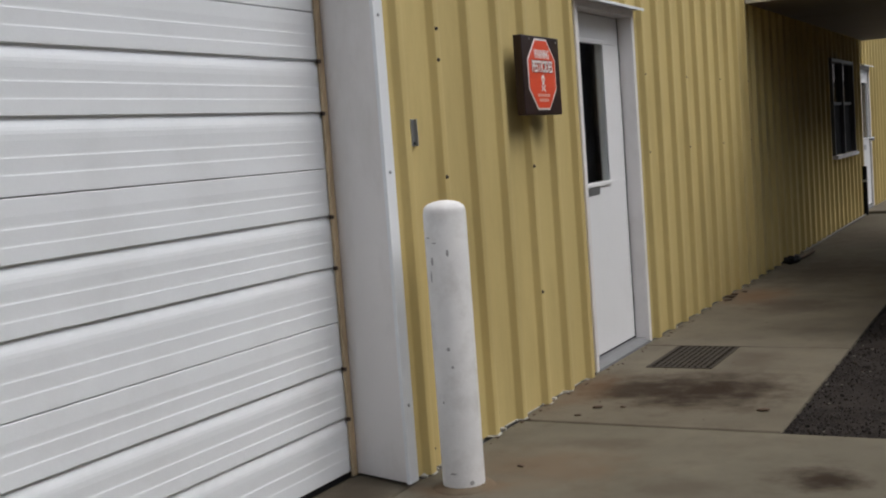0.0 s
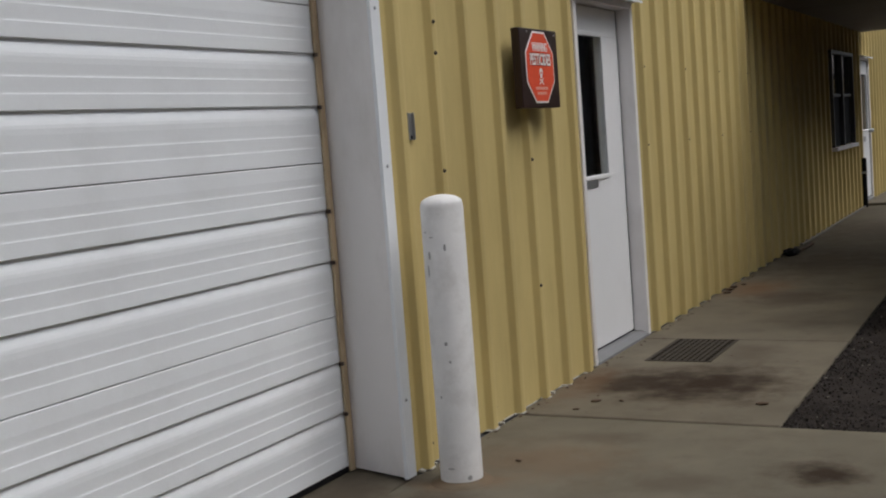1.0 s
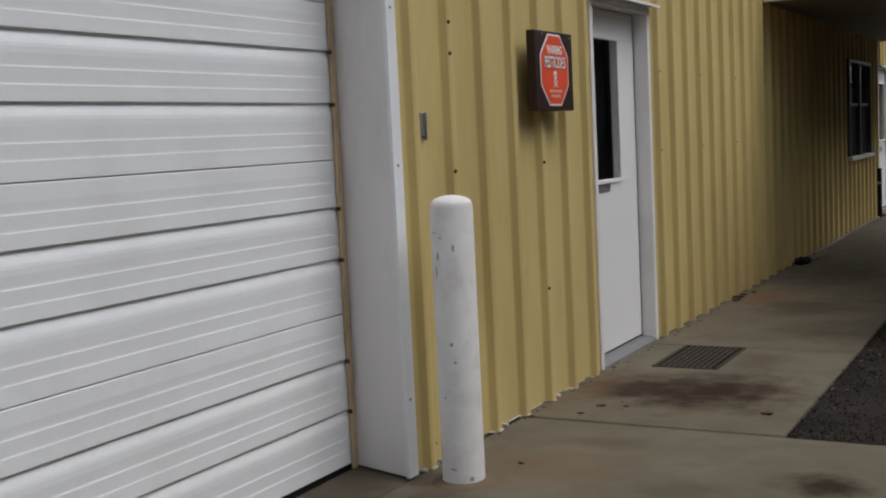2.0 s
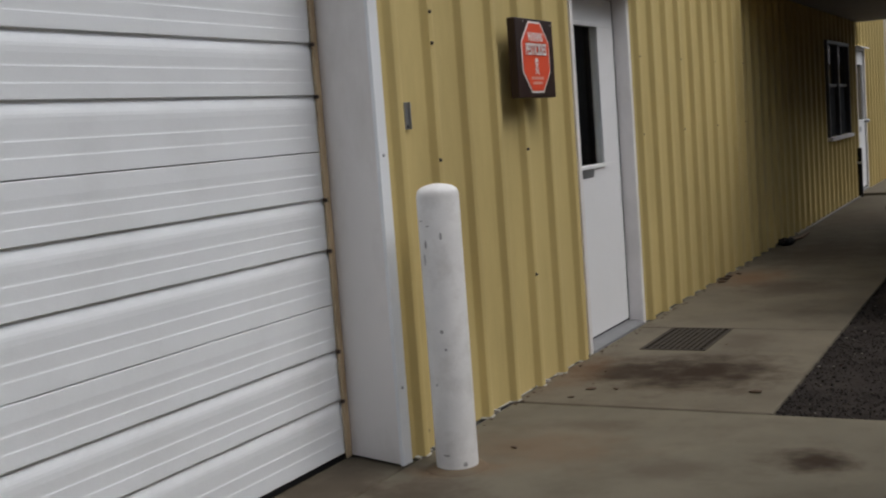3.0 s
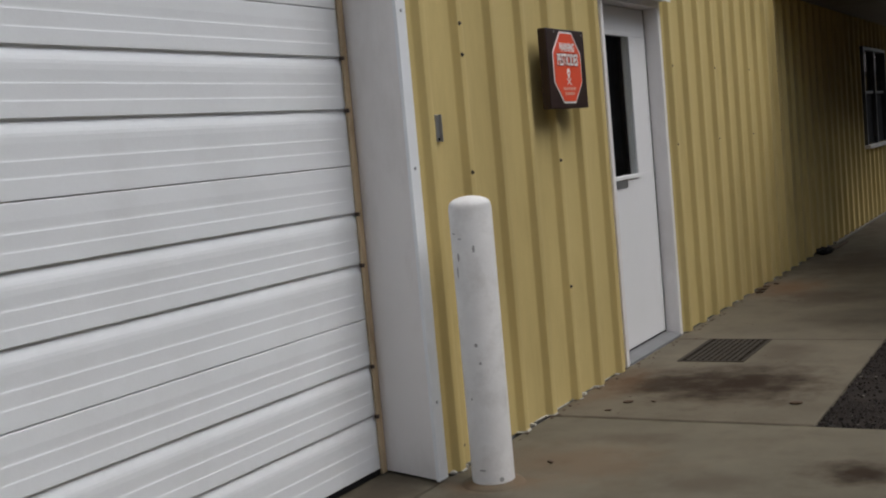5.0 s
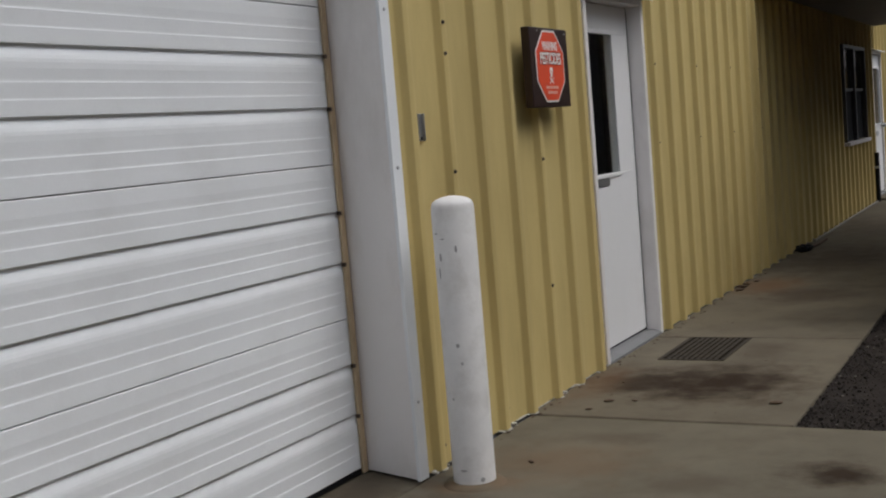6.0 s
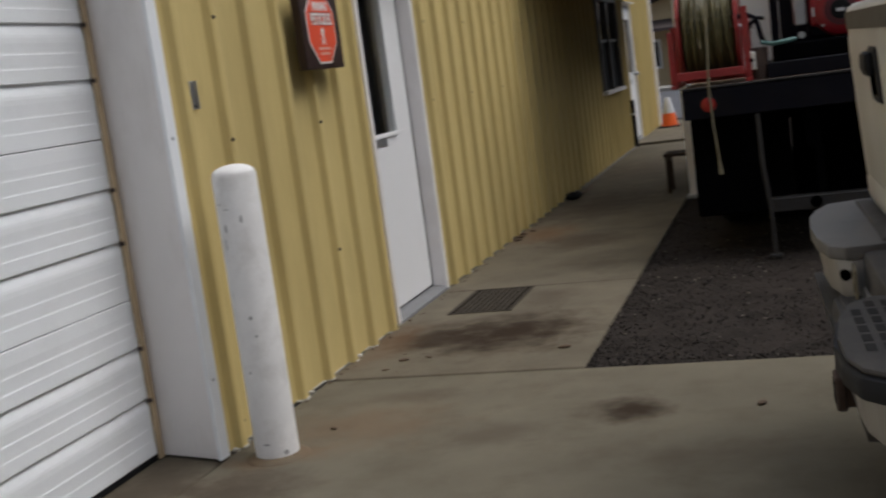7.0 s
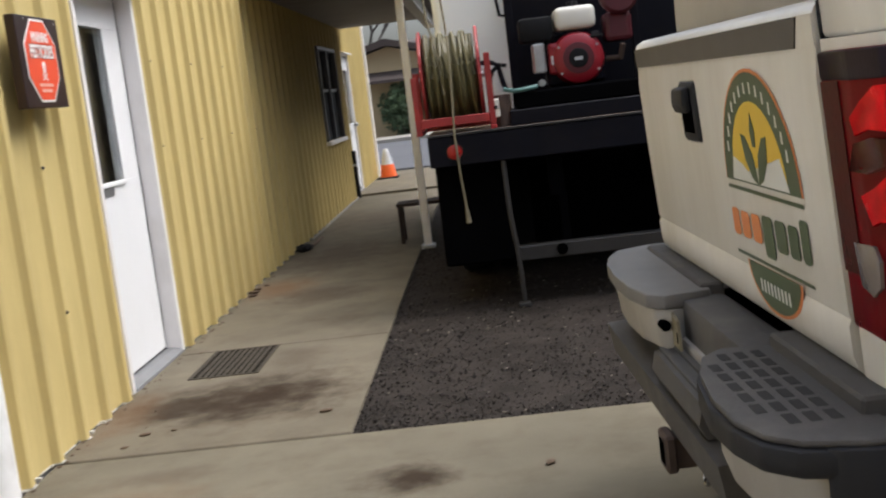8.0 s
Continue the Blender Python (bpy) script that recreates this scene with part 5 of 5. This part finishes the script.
part("conduit", tube([(0.055, 12.6, 0.012), (0.06, 13.4, 0.012), (0.05, 15.0, 0.012), (0.055, 17.25, 0.012)], 0.011, 8), PAVED, pipe, "", True)
down = thing("drain_pipe", "short dark drain pipe fixed to the wall", "pipe", at=(0.06, 17.1, 0))
part("pipe", rod((0.06, 17.12, 0.0), (0.06, 17.12, 0.66), 0.03), RUBBER, down)
part("strap", box(0.03, 0.095, 17.08, 17.16, 0.45, 0.48, 0.002), GALV, down)
deb = thing("debris", "dark crumpled scrap lying at the foot of the wall", "debris", at=(0.1, 11.85, 0))
bm = bmesh.new()
bmesh.ops.create_icosphere(bm, subdivisions=3, radius=1.0)
for v in bm.verts:
    v.co *= 0.8 + 0.45 * noise.noise(v.co * 2.3)
    v.co = Vector((0.10 + v.co.x * 0.09, 11.82 + v.co.y * 0.15, max(0.0, 0.03 + v.co.z * 0.045)))
part("scrap", bm, RUBBER, deb)
part("stick", tube([(0.14, 11.9, 0.03), (0.16, 12.25, 0.02), (0.15, 12.7, 0.015)], 0.012, 6), WOOD, deb)

# leaf scraps and grit on the concrete
bm = bmesh.new()
rnd = random.Random(21)
spots = [(0.34, 4.92, 0.02), (1.09, 6.02, 0.035), (0.30, 5.95, 0.03), (0.42, 5.98, 0.022), (0.26, 5.78, 0.02), (2.02, 5.02, 0.03), (0.06, 9.6, 0.05), (0.08, 9.45, 0.04), (0.05, 9.75, 0.045), (0.10, 9.9, 0.03)]
spots += [(rnd.uniform(0.02, 0.07), rnd.uniform(4.9, 11), rnd.uniform(0.006, 0.016)) for _ in range(70)]
spots += [(rnd.uniform(0.05, 1.2), rnd.uniform(5.7, 12), rnd.uniform(0.004, 0.010)) for _ in range(60)]
for (x, y, s) in spots:
    r = bmesh.ops.create_icosphere(bm, subdivisions=1, radius=s)
    bmesh.ops.transform(bm, matrix=Matrix.Translation((x, y, s * 0.22)) @ Matrix.Rotation(rnd.uniform(0, 3), 4, "Z") @ Matrix.Diagonal((1, rnd.uniform(0.4, 0.8), 0.25, 1)), verts=r["verts"])
tagged(link("leaf_litter", bm, LEAF_LITTER), "dry brown leaf scraps and grit on the concrete", "litter", kind="stuff")

# gravel stones
verts, faces = [], []
rnd = random.Random(33)
ico = bmesh.new()
bmesh.ops.create_icosphere(ico, subdivisions=1, radius=1.0)
iv = [v.co.copy() for v in ico.verts]
fi = [[v.index for v in f.verts] for f in ico.faces]
ico.free()
for i in range(26000):
    x, y = 1.235 + 3.2 * rnd.random() ** 1.3, 5.675 + 5.5 * rnd.random() ** 1.5
    clump = 0.5 + noise.noise((x * 2.1, y * 2.1, 5))
    if rnd.random() > 0.35 + 0.9 * clump:
        continue
    s = 0.0025 + 0.007 * rnd.random() ** 3
    if i % 400 == 0:
        s = 0.016
    q = Euler((rnd.uniform(0, 6), rnd.uniform(0, 6), rnd.uniform(0, 6))).to_matrix()
    st = Vector((1, rnd.uniform(0.6, 1), rnd.uniform(0.5, 0.9)))
    base = len(verts)
    for c in iv:
        p = q @ Vector((c.x * st.x, c.y * st.y, c.z * st.z)) * s * rnd.uniform(0.85, 1.1)
        verts.append((x + p.x, y + p.y, -0.017 + s * 0.25 + p.z))
    faces += [[base + k for k in f] for f in fi]
me = bpy.data.meshes.new("gravel_stones")
me.from_pydata(verts, [], faces)
me.materials.append(STONE)
tagged(new("gravel_stones", me), "loose dark grey gravel stones", "gravel", kind="stuff")
bm = bmesh.new()
for i in range(150):
    x, y, w = 1.26 + 2.6 * rnd.random() ** 1.2, 5.7 + 3.2 * rnd.random() ** 1.3, rnd.uniform(0.004, 0.011)
    r = bmesh.ops.create_icosphere(bm, subdivisions=1, radius=w)
    bmesh.ops.transform(bm, matrix=Matrix.Translation((x, y, -0.014 + w * 0.4)) @ Matrix.Rotation(rnd.uniform(0, 3), 4, "Z") @ Matrix.Diagonal((1, rnd.uniform(0.5, 0.9), 0.5, 1)), verts=r["verts"])
tagged(link("pale_stone_chips", bm, PALE_STONE), "scattered pale stone chips and dry leaf bits on gravel", "gravel", kind="stuff")

# ---- across the street: bungalow, shrubs, bare trees ----
house = thing("bungalow", "tan stucco bungalow with a low dark brown roof across the street", "house", at=(-1, 46, 0))
part("house_wall", box(-10.0, 5.5, 43.0, 52.0, -0.16, 2.5), STUCCO, house)
part("roof", prism([(41.8, 2.55), (47.5, 3.5), (53.2, 2.55), (53.2, 2.4), (41.8, 2.4)], "x", -11.0, 6.2), ROOFING, house, "low dark brown roof")
part("gable", prism([(-4.0, 2.62), (-1.2, 3.35), (1.6, 2.62), (1.6, 2.42), (-1.2, 3.12), (-4.0, 2.42)], "y", 41.0, 43.5), ROOFING, house, "dark brown porch gable")
part("porch_wall", box(-3.6, 1.1, 41.6, 42.99, -0.16, 2.44), STUCCO, house)
part("gable_wall", prism([(-3.6, 2.441), (1.1, 2.441), (-1.2, 3.09)], "y", 41.6, 42.99), STUCCO, house)
part("porch_roof", prism([(40.6, 1.95), (41.59, 2.25), (41.59, 2.15), (40.6, 1.85)], "x", -3.2, 0.2), ROOFING, house, "dark porch roof")
w1 = part("window", box(-2.9, -2.0, 41.56, 41.59, 0.6, 1.6), WHITE_TRIM, house)
part("pane", box(-2.82, -2.08, 41.54, 41.558, 0.68, 1.52), RUBBER, w1)
part("door", box(-0.9, 0.0, 41.56, 41.59, -0.1, 1.85), DARK_WOOD, house)


def shrub(name, x, y, z, r, h, n, label):
    t = thing(name, label, "shrub", at=(x, y, z))
    part("stem", rod((x, y, z - 0.1), (x, y, z + h * 0.6), 0.05, 0.02, 6), BARK, t)
    vs, fs = [], []
    rnd2 = random.Random(int(abs(x * 31 + y * 7)))
    for _ in range(n):
        d = Vector((rnd2.gauss(0, 1), rnd2.gauss(0, 1), rnd2.gauss(0, 1))).normalized() * rnd2.random() ** 0.4
        lump = 1 + 0.35 * noise.noise(d * 2.5 + Vector((x, y, 0)))
        c = Vector((x + d.x * r * lump, y + d.y * r * lump, z + h * 0.5 + d.z * h * 0.5 * lump))
        q = Euler((rnd2.uniform(0, 6), rnd2.uniform(0, 6), rnd2.uniform(0, 6))).to_matrix()
        s = rnd2.uniform(0.05, 0.11)
        b = len(vs)
        for u in ((-s, 0, 0), (0, -s * 0.5, 0.01), (s, 0, 0), (0, s * 0.5, 0.01)):
            vs.append(c + q @ Vector(u))
        fs.append((b, b + 1, b + 2, b + 3))
    me2 = bpy.data.meshes.new("crown")
    me2.from_pydata(vs, [], fs)
    me2.materials.append(FOLIAGE)
    o2 = new("crown", me2)
    o2.parent = t
    o2.matrix_parent_inverse = t.matrix_world.inverted()
    return t


shrub("shrub", -0.9, 40.9, 0.05, 0.75, 1.7, 1600, "dark green rounded shrub in front of the bungalow")
shrub("shrub", 0.3, 40.7, 0.05, 0.8, 1.0, 1200, "low dark green shrub in front of the bungalow")


def bare_tree(x, y, h, seed, label):
    t = thing("bare_tree", label, "tree", group="bare trees", at=(x, y, 0))
    rnd2 = random.Random(seed)
    part("trunk", rod((x, y, -0.2), (x, y, h * 0.35), 0.22, 0.15, 10), BARK, t)
    bm2 = bmesh.new()

    def grow(p, d, ln, r, depth):
        q = p + d * ln
        rod(p, q, r, r * 0.65, 5, bm2)
        if depth == 0:
            return
        for _ in range(3):
            nd = (d + Vector((rnd2.uniform(-0.75, 0.75), rnd2.uniform(-0.75, 0.75), rnd2.uniform(-0.15, 0.5)))).normalized()
            grow(q, nd, ln * rnd2.uniform(0.62, 0.85), r * 0.6, depth - 1)
    for i in range(4):
        a = i * 1.6 + rnd2.random()
        grow(Vector((x, y, h * 0.34)), Vector((0.6 * math.cos(a), 0.6 * math.sin(a), 0.8)).normalized(), h * 0.2, 0.10, 4)
    part("branches", bm2, BARK, t, "bare winter branches")


bare_tree(-3.5, 58, 9, 5, "leafless street tree behind the bungalow")
bare_tree(3.5, 60, 8, 8, "leafless street tree behind the bungalow")
line = thing("overhead_cable", "thin dark overhead cable between two poles above the street", "cable", at=(-40, 39, 0))
for px in (-40, 40):
    part("pole", rod((px, 39.0, -0.1), (px, 39.0, 5.2), 0.12, 0.09, 10), BARK, line)
part("cable", tube([(-40 + i * 5, 39.0, 4.35 + 0.0022 * (i - 8) ** 2) for i in range(17)], 0.03, 5), RUBBER, line)

# plain unseen walls added to close the yard and block low skylight
slabw = tagged(link("yard_wall_east", box(9.6, 9.9, -25, 22.0, -0.16, 7.5), NEUTRAL_WALL), "plain brown-grey unseen wall added to block low skylight", "wall", kind="structure")
slabw = tagged(link("yard_wall_south", box(-9, 9.59, -25.3, -25.0, -0.16, 7.5), NEUTRAL_WALL), "plain brown-grey unseen wall added to block low skylight", "wall", kind="structure")
